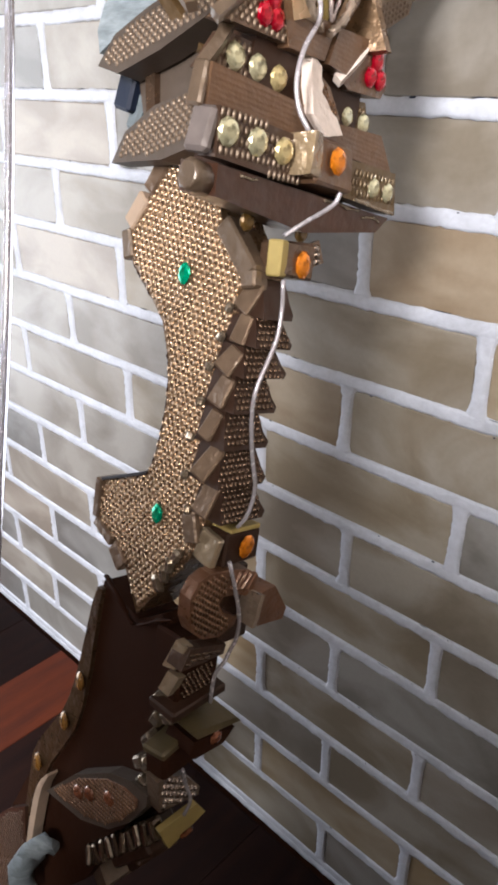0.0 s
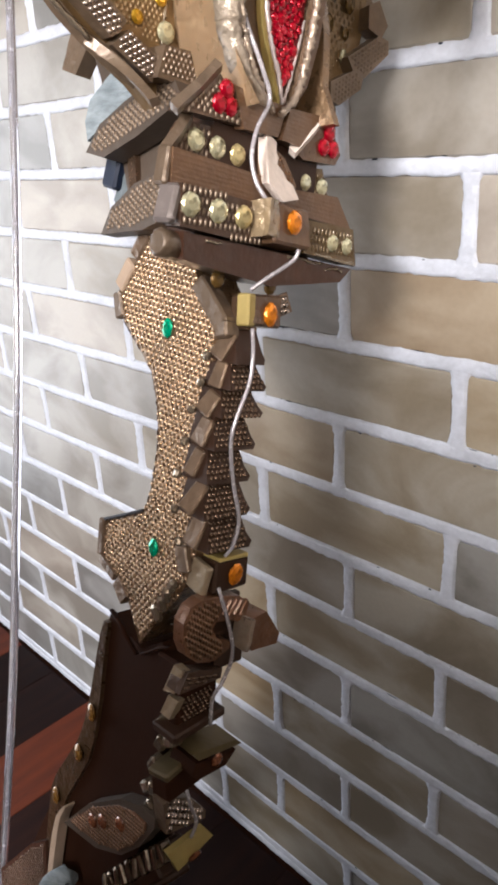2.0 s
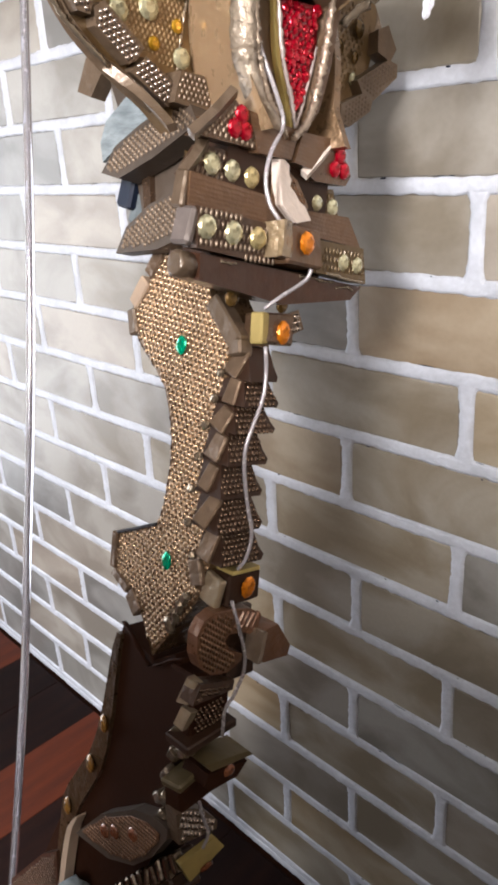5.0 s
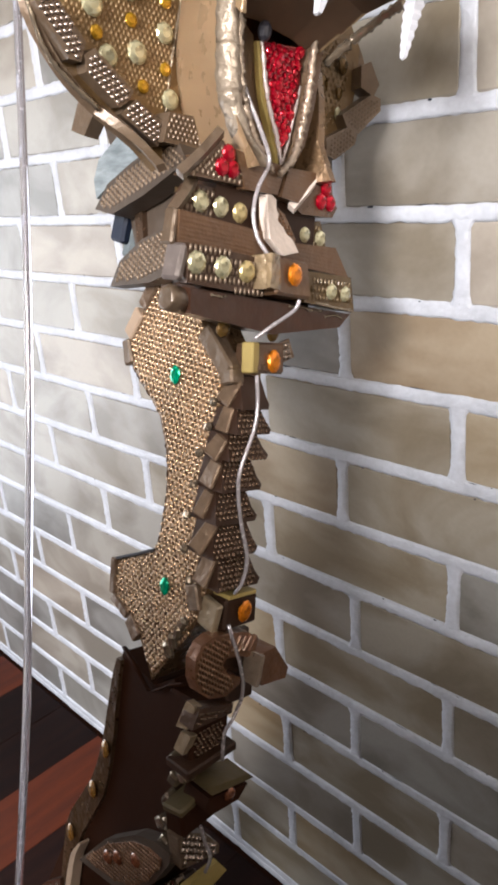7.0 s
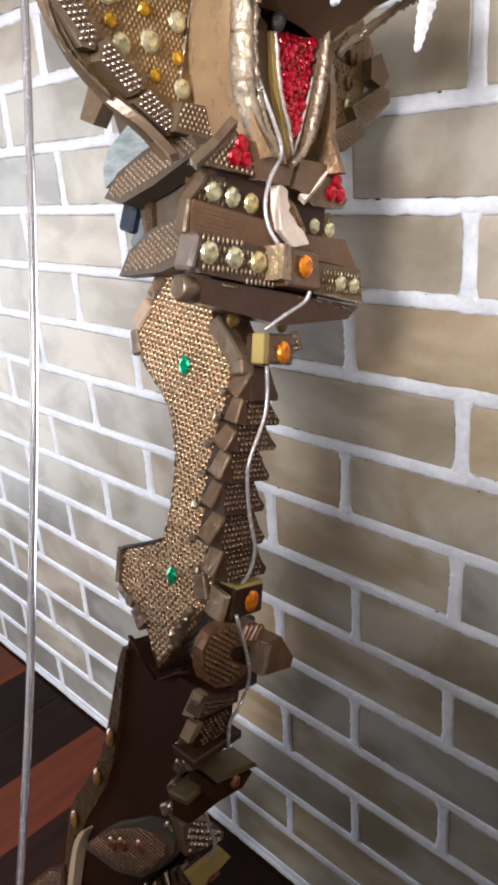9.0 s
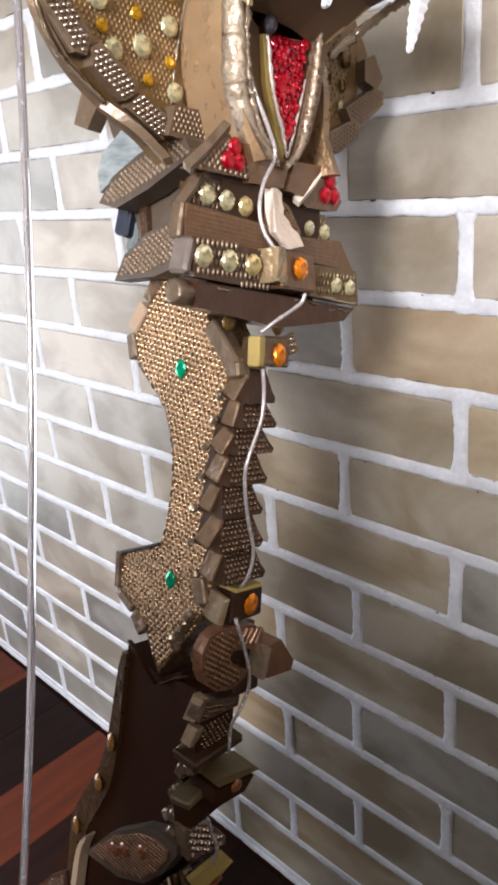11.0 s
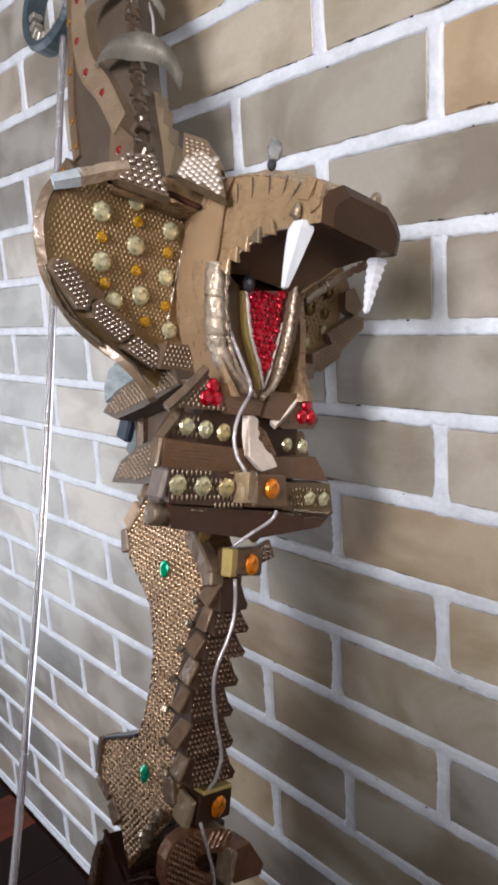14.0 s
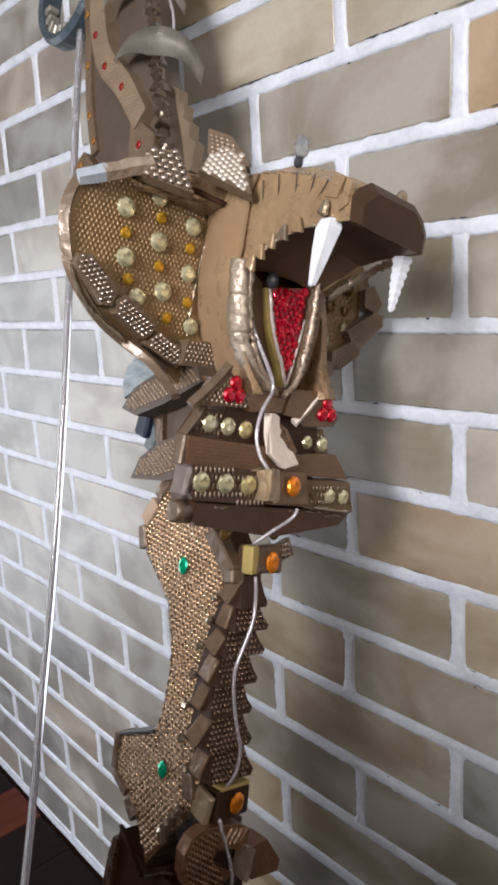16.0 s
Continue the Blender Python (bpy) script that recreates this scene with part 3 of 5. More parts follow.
for i, (x, y, z, a) in enumerate(((-.031, -.0160, .690, 12), (-.0445, -.0195, .698, -20))):
    part("side_flap", block((x, y, z), (.0165 - .005 * i, .005, .0215 - .004 * i), (0, a, 0), .001, seed=i + 20), (PALEFLAP, FLAP)[i], box)
for i in range(4):
    part("glue_bead", block((-.052 - .004 * i, -.020, .676 - .008 * i), (.007, .006, .012), (12, 30 - i * 18, 0), .002, seed=i + 30), GLUE, box)

# -- collar --
slab_ob = part("collar_base", rough_up(prism([(-.064, .8840), (.007, .8768), (.074, .8865), (.084, .8965), (-.066, .8985)], "x", -.052, -.026, .0022), .0006, 2), GLOSSBROWN, bow, "varnished brown card slab")
part("end_cap", sweep([(-.0345, -.0765, .8912), (-.0345, -.0755, .8912), (-.0345, -.0620, .8905)], lambda t: .0076 - .0016 * (t < .01), 10, .95, .06, 3), TAUPE, slab_ob, "rounded taupe end cap")
for i, line in enumerate(([(-.0256, -.050, .8962), (-.0252, -.043, .8955), (-.0254, -.038, .8964)], [(-.0254, .018, .8958), (-.0250, .031, .8962), (-.0252, .043, .8954), (-.0252, .052, .8962)], [(-.0254, .056, .8925), (-.0250, .066, .8942), (-.0253, .074, .8928)])):
    part("glue_bead", sweep(smooth_line(line, 16), lambda t: .0003 + .0008 * abs(math.sin(t * 7 + 1)), 5, .8, 1.2, i + 2), GLUE, slab_ob)
COLLAR_L = [(-.0715, .9003), (-.0100, .8990), (-.0130, .9212), (-.0735, .9215)]
collar = part("collar", rough_up(prism(COLLAR_L, "x", -.036, -.0225, .0012), .0006, 5), DARKBAND, bow, "dark woven collar band set with pale gems")
studs("weave", COLLAR_L, front_face(-.0225), DULLWEAVE, collar, pu=.0037, pv=.0052, size=(.0009, .0023), h=.0013, margin=.0006, turn=.04)
for y, m in ((-.0670, G_CREAM), (-.0470, G_CREAM), (-.0275, G_CHAMPAGNE)):
    gem((-.0222, y, .9120), (1, -.06, 0), .0067, m, collar)
part("end_cap", rough_up(block((-.0300, -.0755, .911), (.013, .0065, .021), (-9, 0, 8), .0020), .0008, 8), CAPGREY, collar, "grey taupe painted end cap")
collar_far = part("collar", rough_up(prism([(.024, .8995), (.0775, .8979), (.0692, .9205), (.024, .9190)], "x", -.034, -.0180, .0012), .0007, 9), OLIVEBAND, bow, "olive gold collar end with two pale gems")
studs("weave", [(.028, .9010), (.0755, .9000), (.0680, .9190), (.028, .9175)], front_face(-.0180), OLIVEBAND, collar_far, pu=.0037, pv=.0052, size=(.0009, .0023), h=.0011, margin=.0006, turn=.04)
for y in (.0490, .0640):
    gem((-.0178, y, .9088), (1, .05, 0), .0056, G_CREAM, collar_far)
part("glue_bead", sweep(smooth_line([(-.0175, .034, .9000), (-.0168, .050, .8992), (-.0172, .074, .8985)], 14), .0011, 5, 1, .9, 5), GLUE, collar_far)
keystone = part("keystone", rough_up(block((-.0250, .0065, .9115), (.024, .034, .023), (0, -6, 0), .0016, (.9, .86)), .0007, 9), COPPERBOX, bow, "brown card keystone with an orange gem")
gem((-.0128, .0050, .9145), (1, 0, .10), .0066, G_ORANGE, keystone, 1.1)
foil = bmesh.new()
bmesh.ops.create_cube(foil, size=1, matrix=pose(-.0205, -.0150, .9135, 0, -4, 14) @ Matrix.Diagonal((.018, .010, .020, 1)))
bmesh.ops.subdivide_edges(foil, edges=foil.edges[:], cuts=3, use_grid_fill=True)
part("tape", rough_up(rough_up(foil, .0026, 4), .0015, 13), TAPE, keystone, "crumpled clear glossy tape")
BAND_L = [(-.0745, .9203), (.006, .9206), (.002, .9380), (-.0755, .9391)]
band = part("plain_band", rough_up(prism(BAND_L, "x", -.040, -.0300, .0014), .0007, 6), RIBBED, bow, "plain ribbed brown card band")
part("end_cap", rough_up(block((-.0355, -.0768, .9300), (.009, .0042, .020), (-6, 0, 4), .0012), .0007, 12), TAUPE, band)
part("plain_band", rough_up(prism([(.008, .9212), (.0775, .9210), (.0590, .9387), (.008, .9345)], "x", -.040, -.0265, .0014), .0007, 16), RIBBED, bow, "plain ribbed brown card band")
part("bracket", rough_up(turned_z(prism([(-.0035, .9635), (.0032, .9590), (.0015, .9530), (.0032, .9505), (.0012, .9465), (.0050, .9430), (.0070, .9390), (.0122, .9365), (.0155, .9292), (.0000, .9250), (-.0090, .9335), (-.0080, .9471)], "x", -.0340, -.0275, .0006), -.45), .0010, 4), RAWTORN, band, "torn raw cardboard bracket")
wing = part("bracket_side", turned_z(prism([(-.0050, .9600), (.0110, .9520), (.0190, .9380), (.0130, .9290), (.0030, .9330), (-.0020, .9420)], "x", -.0440, -.0300, .0012), -.35), COPPERBOX, band)
studs("weave", [(-.0030, .9580), (.0105, .9510), (.0180, .9380), (.0125, .9300), (.0040, .9340), (-.0005, .9430)], lambda u, v, h: (-.0300 - .35 * (v - .945) + h, u, v), COPPERWEAVE, wing, pu=.0032, pv=.0034, size=(.0012, .0015), h=.0010, margin=.0004)
for poly, gems, tint in (([(-.0690, .9388), (-.0040, .9396), (-.0085, .9585), (-.0584, .9573)], ((-.0515, .9484, G_CREAM), (-.0355, .9481, G_CREAM), (-.0195, .9476, G_CHAMPAGNE)), .0066),
                         ([(.0220, .9352), (.0687, .9389), (.0586, .9561), (.0220, .9515)], ((.0425, .9447, G_CREAM), (.0595, .9449, G_CREAM)), .0056)):
    tier = part("gem_tier", prism(poly, "x", -.052, -.0425, .0012), DARKBAND if poly[0][0] < 0 else OLIVEBAND, bow)
    studs("weave", poly, front_face(-.0425), DULLWEAVE if poly[0][0] < 0 else OLIVEBAND, tier, pu=.0037, pv=.0052, size=(.0009, .0023), h=.0012, margin=.0006)
    for y, z, m in gems:
        gem((-.0422, y, z), (1, 0, .05), tint, m, tier)
    if poly[0][0] < 0:
        part("edge_bar", sweep([(-.042, -.0580, .9600), (-.0405, -.0650, .9490), (-.0390, -.0740, .9375)], .0046, 4, .7, .25, 4), TAUPE, tier)
for s, pts, gems in ((-1, [(-.0700, .9590), (-.0165, .9624), (-.0455, .9830)], ((-.0405, .9765), (-.0445, .9685), (-.0362, .9690))), (1, [(.0230, .9580), (.0300, .9555), (.0610, .9588), (.0650, .9660), (.0470, .9840)], ((.0500, .9755), (.0465, .9665), (.0560, .9672)))):
    peak = part("peak", prism(pts, "x", -.046, -.0345, .0014), BROWN, bow)
    if s < 0:
        studs("weave", pts, front_face(-.0345), DULLWEAVE, peak, pu=.0042, pv=.0026, size=(.0010, .0020), h=.0012, margin=.001)
    for dy, dz in gems:
        gem((-.0345, dy, dz), (1, 0, 0), .0056, G_RED, peak)
    a, b = pts[0], pts[-1]
    part("edge_bar", sweep([(-.0350, a[0] - .004, a[1] - .001), (-.0335, (a[0] + b[0]) / 2 - .003, (a[1] + b[1]) / 2 + .001), (-.0350, b[0] - .002, b[1] + .004)], .0040, 4, .75, .25, 3), RAWTORN if s > 0 else TAUPE, peak)
# dark filler block added to close the gap behind the collar
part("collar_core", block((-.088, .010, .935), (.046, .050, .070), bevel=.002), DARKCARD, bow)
part("collar_back", prism([(-.046, .890), (.056, .890), (.050, .968), (-.040, .968)], "x", -.066, -.041, .002), COCOA, bow)
part("breast_plate", rough_up(prism([(-.012, .9450), (.030, .9450), (.032, .966), (-.024, .966)], "x", -.064, -.0435, .001), .0008, 3), RIBBED, bow)
part("chin", rough_up(prism([(-.036, .980), (.008, .980), (.004, .962), (-.024, .960)], "x", -.080, -.0335, .002), .0008, 4), RIBBED, bow)
part("chin", rough_up(prism([(.010, .9795), (.040, .983), (.024, .9600), (.006, .9620)], "x", -.080, -.0320, .002), .0012, 14), RIBBED, bow)

# -- hood --
HOOD = [(-.130, 1.0935), (-.1385, 1.0800), (-.1410, 1.0635), (-.1385, 1.0492), (-.1325, 1.0329), (-.1215, 1.0191), (-.1060, 1.0052), (-.0835, .9931), (-.0550, .9816), (-.020, .962), (0, .955), (0, 1.112), (-.04, 1.112), (-.09, 1.106)]
hood = part("hood", prism(HOOD, "x", -.110, -.100, .001), GOLDDARK, bow, "gold washed hood panel set with gems")
studs("weave", [(-.129, 1.091), (-.1365, 1.078), (-.1390, 1.062), (-.1365, 1.050), (-.131, 1.040), (-.120, 1.045), (-.095, 1.026), (-.064, 1.010), (-.034, 1.004), (-.035, 1.104), (-.09, 1.103)], front_face(-.100), GOLDWEAVE, hood,
      pu=.0034, pv=.0030, size=(.0010, .0014), h=.0007, label="gold washed woven sheet")
for y, z, r in ((-.1019, 1.0803, .0070), (-.0773, 1.0952, .0066), (-.0467, 1.0836, .0066), (-.0731, 1.0656, .0070), (-.0973, 1.0485, .0070), (-.0451, 1.0507, .0064), (-.0640, 1.0334, .0070), (-.0840, 1.0250, .0066), (-.0361, 1.0146, .0064)):
    gem((-.0988, y, z), (1, -.1, 0), r, G_CREAM, hood)
for y, z in ((-.0738, 1.0820), (-.0994, 1.0644), (-.0463, 1.0683), (-.0700, 1.0495), (-.0928, 1.0351), (-.0419, 1.0308), (-.0574, 1.0162)):
    gem((-.0988, y, z), (1, -.1, 0), .0042, G_AMBER, hood)
part("seam_bead", sweep([(-.0990, -.0345 + .0035 * math.sin(k * .045 + 2.2), 1.1010 - k * .0016) for k in range(60)], .0009, 5, 1, 1.2, 8), GLUE, hood)
RIM = [(-.103, -.1310, 1.0945), (-.103, -.1393, 1.080), (-.103, -.1418, 1.0635), (-.103, -.1392, 1.0492), (-.103, -.1332, 1.0329), (-.103, -.1222, 1.0191), (-.102, -.1067, 1.0050), (-.099, -.0842, .9925), (-.092, -.0580, .9800)]
part("rim", sweep(smooth_line(RIM, 34), .0042, 4, 1.5, .10, 2), TAUPE, hood, "thick taupe bronze rim strip")
part("rim_bar", sweep(smooth_line([(-.098, -.0880, .9945), (-.084, -.0790, .9850), (-.068, -.0750, .9740), (-.050, -.0750, .9620)], 14), .0044, 4, .7, .15, 6), TAUPE, hood, "taupe card bar from the hood to the collar")
for i, pts in enumerate(([(-.1342, 1.0410), (-.1251, 1.0424), (-.1040, 1.0247), (-.1061, 1.0138), (-.1137, 1.0131), (-.1360, 1.0343)], [(-.1043, 1.0182), (-.0982, 1.0237), (-.0694, 1.0091), (-.0734, 1.0013), (-.0786, .9977), (-.1020, 1.0098)],
                         [(-.0672, 1.0052), (-.0457, .9976), (-.0479, .9830), (-.0777, .9940)], [(-.0459, 1.0035), (-.0080, 1.0080), (-.0060, .9960), (-.0168, .9871), (-.0490, .9851)])):
    b = part("rim_block", prism(pts, "x", -.102, -.0905 + .006 * (i == 3), .0014), TAUPE, hood)
    studs("weave", pts, front_face(-.0905 + .006 * (i == 3)), SILVERWEAVE if i < 3 else DULLWEAVE, b, pu=.0036, pv=.0031, size=(.0015 if i < 3 else .0010, .0014), h=.0017 if i < 3 else .0012, turn=(-.62, -.48, -.42, .05)[i], margin=.0013, label="pewter studded sheet")
part("edge_bead", sweep(smooth_line([(-.0975, -.1370, 1.036), (-.0975, -.1255, 1.0165), (-.0965, -.1120, 1.0050), (-.0940, -.0900, .9935)], 26), .0016, 5, 1, 1.0, 3), GLUE, hood)


def turned(bm, deg, at=(-.1, 0)):
    bm.transform(Matrix.Translation((at[0], at[1], 0)) @ Matrix.Rotation(radians(deg), 4, "Z") @ Matrix.Translation((-at[0], -at[1], 0)))
    return bm


SWING = -14
tm = Matrix.Translation((-.1, 0, 0)) @ Matrix.Rotation(radians(SWING), 4, "Z") @ Matrix.Translation((.1, 0, 0))
HOOD_FAR = [(0, .955), (.030, .965), (.060, .982), (.088, 1.003), (.110, 1.026), (.116, 1.045), (.118, 1.068), (.116, 1.090), (.105, 1.104), (.04, 1.112), (0, 1.112)]
hood_far = part("hood", turned(prism(HOOD_FAR, "x", -.110, -.100, .001), SWING), GOLDDARK, bow, "gold washed hood panel turned to the wall")
studs("weave", [(.108, 1.090), (.109, 1.060), (.106, 1.035), (.064, 1.003), (.028, .996), (.026, 1.10)], lambda u, v, h: tuple(tm @ Vector((-.100 + h, u, v))), GOLDWEAVE, hood_far,
      pu=.0042, pv=.0036, size=(.0011, .0016), h=.0009)
for y, z, m, r in ((.1021, 1.0737, G_BROWN, .0066), (.0865, 1.0570, G_BROWN, .0068), (.1021, 1.0550, G_BROWN, .0046), (.0843, 1.0396, G_BROWN, .0046), (.1029, 1.0406, G_CREAM, .0052), (.0886, 1.0273, G_CREAM, .0056),
                   (.070, 1.075, G_CREAM, .005), (.068, 1.05, G_BROWN, .005)):
    gem(tm @ Vector((-.0995, y, z)), (1, .24, 0), r, m, hood_far)
part("rim", sweep([tm @ p for p in smooth_line([(-.106, .112, 1.098), (-.106, .123, 1.082), (-.106, .130, 1.062), (-.106, .128, 1.044), (-.106, .114, 1.025), (-.105, .096, 1.004), (-.103, .078, .991), (-.098, .058, .979), (-.084, .044, .968)], 30)], .0045, 4, .9, .12, 5), TAUPE, hood_far)
for i, pts in enumerate(([(.1120, 1.0735), (.1200, 1.0790), (.1300, 1.0660), (.1265, 1.0570), (.1140, 1.0595)], [(.1005, 1.0380), (.1245, 1.0580), (.1335, 1.0565), (.1350, 1.0480), (.1170, 1.0285), (.1065, 1.0300)],
                         [(.0885, 1.0190), (.1085, 1.0320), (.1165, 1.0275), (.1155, 1.0205), (.0990, 1.0060), (.0915, 1.0080)], [(.0700, 1.0000), (.0765, 1.0110), (.0915, 1.0110), (.0930, 1.0005), (.0790, .9930)])):
    far_block = part("rim_block", turned(rough_up(prism(pts, "x", -.102, -.089, .0034), .0008, i + 3), SWING), TAUPE, hood_far)
    if i in (1, 2):
        cy_, cz_ = sum(p[0] for p in pts) / 6, sum(p[1] for p in pts) / 6
        studs("weave", [(cy_ + (y - cy_) * .86, cz_ + (z - cz_) * .86) for y, z in pts], lambda u, v, h: tuple(tm @ Vector((-.0890 + h, u, v))), DARKWEAVE, far_block, pu=.0034, pv=.0026, size=(.0013, .0010), h=.0007, turn=.7, margin=.0002)
# -- head --
def cheek_sheet():
    """A hollow curve from the hood's face out to the lip."""
    bm = bmesh.new()
    edge = ((.972, -.020, -.006), (.985, -.027, -.012), (1.000, -.033, -.018), (1.014, -.035, -.026), (1.030, -.037, -.031), (1.045, -.039, -.034), (1.053, -.0365, -.034), (1.062, -.0345, -.034), (1.071, -.0345, -.0335), (1.080, -.0345, -.0335), (1.089, -.0345, -.033), (1.098, -.0345, -.033), (1.106, -.0345, -.032), (1.1125, -.0345, -.031))
    rows = []
    for z, x1, y0 in edge:
        y1 = -.0495 + max(0, 1.02 - z) * .45
        ease = min(1, max(0, (z - 1.02) / .035))
        y1 -= ease * .0017
        if z > 1.10:  # follows the shoulder of the head
            y1 += (z - 1.10) * .34
        row = []
        for k in range(11):
            t = k / 10
            row.append(bm.verts.new((-.1005 + (x1 + .1005) * t, y0 + (y1 - y0) * ((1 - ease) * t ** .9 + ease * math.sin(t * math.pi / 2) ** .85), z)))
        rows.append(row)
    for a, b in zip(rows, rows[1:]):
        for k in range(10):
            bm.faces.new((a[k], a[k + 1], b[k + 1], b[k])).smooth = True
    bmesh.ops.solidify(bm, geom=bm.faces[:], thickness=.004)
    return bm


part("cheek", cheek_sheet(), GOLD, bow, "smooth gold washed cheek panel")
far_cheek = prism([(-.099, 1.104), (-.066, 1.094), (-.044, 1.056), (-.037, 1.030), (-.033, 1.000), (-.022, .978), (-.060, .972), (-.099, .988)], "y", .034, .040, .001)
for v in far_cheek.verts:
    v.co.y += (v.co.x + .04) * .27
part("cheek", far_cheek, SATIN, bow)
# dark filler block added behind the mouth lining
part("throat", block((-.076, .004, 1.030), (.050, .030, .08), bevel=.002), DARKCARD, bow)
# stations of the head: x, half width, top, lower edge, middle
HEADS = [(-.098, .024, 1.118, 1.084, -.011), (-.060, .035, 1.1195, 1.068, -.011), (-.036, .0380, 1.1190, 1.0505, -.011), (-.018, .0380, 1.1175, 1.060, -.011), (.000, .0375, 1.1140, 1.0685, -.011), (.016, .0370, 1.1100, 1.0715, -.011),
         (.031, .0365, 1.1040, 1.0730, -.011), (.0485, .0360, 1.0975, 1.0725, -.011), (.0575, .0290, 1.0900, 1.0690, -.0172)]


def head_ring(bm, sec, grow=1.0):
    x, hw, top, bot, cy = sec
    hw *= grow
    top += .0008 * (grow > 1)
    mid = bot * .5 + top * .5
    dip = .006 if x < .04 else -.0008
    pts = ((-hw * .98, bot), (-hw * 1.01, mid), (-hw * .90, top - .0065), (-hw * .60, top), (hw * .55, top), (hw * .86, top - .006), (hw * 1.01, mid), (hw * .97, bot), (hw * .6, bot + dip), (-hw * .6, bot + dip))
    return [bm.verts.new((x, cy + y, z)) for y, z in pts]


for i, (a, b) in enumerate(zip(HEADS, HEADS[1:])):
    bm = bmesh.new()
    p, q = head_ring(bm, a, 1.012 if i > 2 else 1), head_ring(bm, b)
    n = len(p)
    for k in range(n):
        bm.faces.new((p[k], q[k], q[(k + 1) % n], p[(k + 1) % n]))
    bm.faces.new(p[::-1])
    bm.faces.new(q)
    if i > 2:
        rough_up(bm, .0006, i + 2)
    bevelled(bm, .0008)
    part("snout_plate" if i > 6 else "head_plate", bm, HEADSKIN if i < 7 else SNOUT, bow, "dark brown snout plate" if i > 6 else "")
# seams between the strips of the head and folded scraps at the snout
for i, (x, z, h, a) in enumerate(((-.026, 1.094, .026, -6), (-.012, 1.094, .030, -5), (.003, 1.096, .022, -4), (.016, 1.094, .020, 14), (.024, 1.090, .020, 38))):
    part("seam", block((x, -.0482, z), (.00025, .0012, h * .9), (4, a, 0), 0), GREYBROWN, bow)
for poly in ([(.028, 1.088), (.034, 1.100), (.043, 1.097), (.038, 1.086)], [(.041, 1.078), (.044, 1.097), (.0485, 1.093), (.0475, 1.082)]):
    part("scrap", rough_up(prism(poly, "y", -.0494, -.0465, .0006), .0005, 7), HEADSKIN, bow)
roof = bmesh.new()
rows_ = []
for x, hw, top, bot, cy in HEADS[1:]:
    rows_.append([roof.verts.new((x - .0015, cy + s * hw * .975, bot + dz)) for s, dz in ((-1, -.0004), (-.4, .0030), (.4, .0030), (1, -.0004))])
for r, s in zip(rows_, rows_[1:]):
    for k in range(3):
        roof.faces.new((r[k], r[k + 1], s[k + 1], s[k]))
bmesh.ops.solidify(roof, geom=roof.faces[:], thickness=.0015)
part("palate", roof, PALATE, bow, "brown painted roof of the mouth")
for i, (x, z) in enumerate(((-.036, 1.049), (-.027, 1.054), (-.019, 1.060), (-.010, 1.066), (.000, 1.0705), (.012, 1.073))):
    part("lip_wedge", block((x, -.0485 - .0005 * i, z), (.0105, .004, .0095), (10, 38 - 5 * i + 6 * math.sin(i * 2.3), 0), .0006, (.12, .5), seed=i + 3), GLUE if i == 4 else HEADSKIN, bow)
# varnished wrinkles along the shoulder of the head and the jaw's lower edge
for k, line in enumerate(([(-.034, -.0455, 1.1125), (-.018, -.0455, 1.1110), (-.004, -.0452, 1.1085), (.010, -.0450, 1.1050)], [(.012, -.0448, 1.1040), (.024, -.0445, 1.1000), (.040, -.0440, 1.0940), (.050, -.0400, 1.0890)],
                           [(-.034, -.0490, 1.0510), (-.022, -.0488, 1.0575), (-.008, -.0485, 1.0650), (.010, -.0482, 1.0705), (.028, -.0478, 1.0725)])):
    part("wrinkle", sweep(smooth_line(line, 34), lambda t: .0004 + .0007 * abs(math.sin(t * 17 + k)), 5, 1, 1.1, k + 3), FOIL, bow)
part("lip_bead", sweep(smooth_line([(-.036, .036, 1.050), (-.012, .036, 1.062), (.010, .032, 1.0685), (.024, .029, 1.071)], 26), .0028, 6, 1, .9, 9), GLUE, bow)


def fang(base, tip, r, seed, turns=0):
    base, tip = Vector(base), Vector(tip)
    bm = bmesh.new()
    d = tip - base
    rings = []
    steps = [(-.16, .75), (0, 1), (.3, .84), (.65, .58), (.97, .30)]
    if turns:
        steps = [(k / (2 * turns), (1 - .72 * k / (2 * turns)) * (1.12 if k % 2 else .90)) for k in range(2 * turns)] + [(.97, .26)]
    for t, w in steps:
        c = base + d * t
        rings.append([bm.verts.new(c + Vector((math.cos(a) * r * w, math.sin(a) * r * w * .8, 0))) for a in (0.4, 1.7, 2.9, 4.2, 5.4)])
    for p, q in zip(rings, rings[1:]):
        for k in range(5):
            bm.faces.new((p[k], p[(k + 1) % 5], q[(k + 1) % 5], q[k]))
    end = bm.verts.new(tip)
    for k in range(5):
        bm.faces.new((rings[-1][k], rings[-1][(k + 1) % 5], end))
    bm.faces.new(rings[0][::-1])
    rough_up(bm, .0009, seed)
    return part("fang", bm, WHITEPAINT, bow, "white painted faceted fang")


fang((.0325, -.046, 1.069), (.0298, -.050, 1.0350), .0088, 1)
fang((.037, .020, 1.070), (.036, .018, 1.0350), .0068, 2, 7)
part("glue_bead", block((.0315, -.051, 1.0805), (.008, .005, .009), (0, 20, 0), .0022, (.5, .6), seed=4), GLUE, bow)
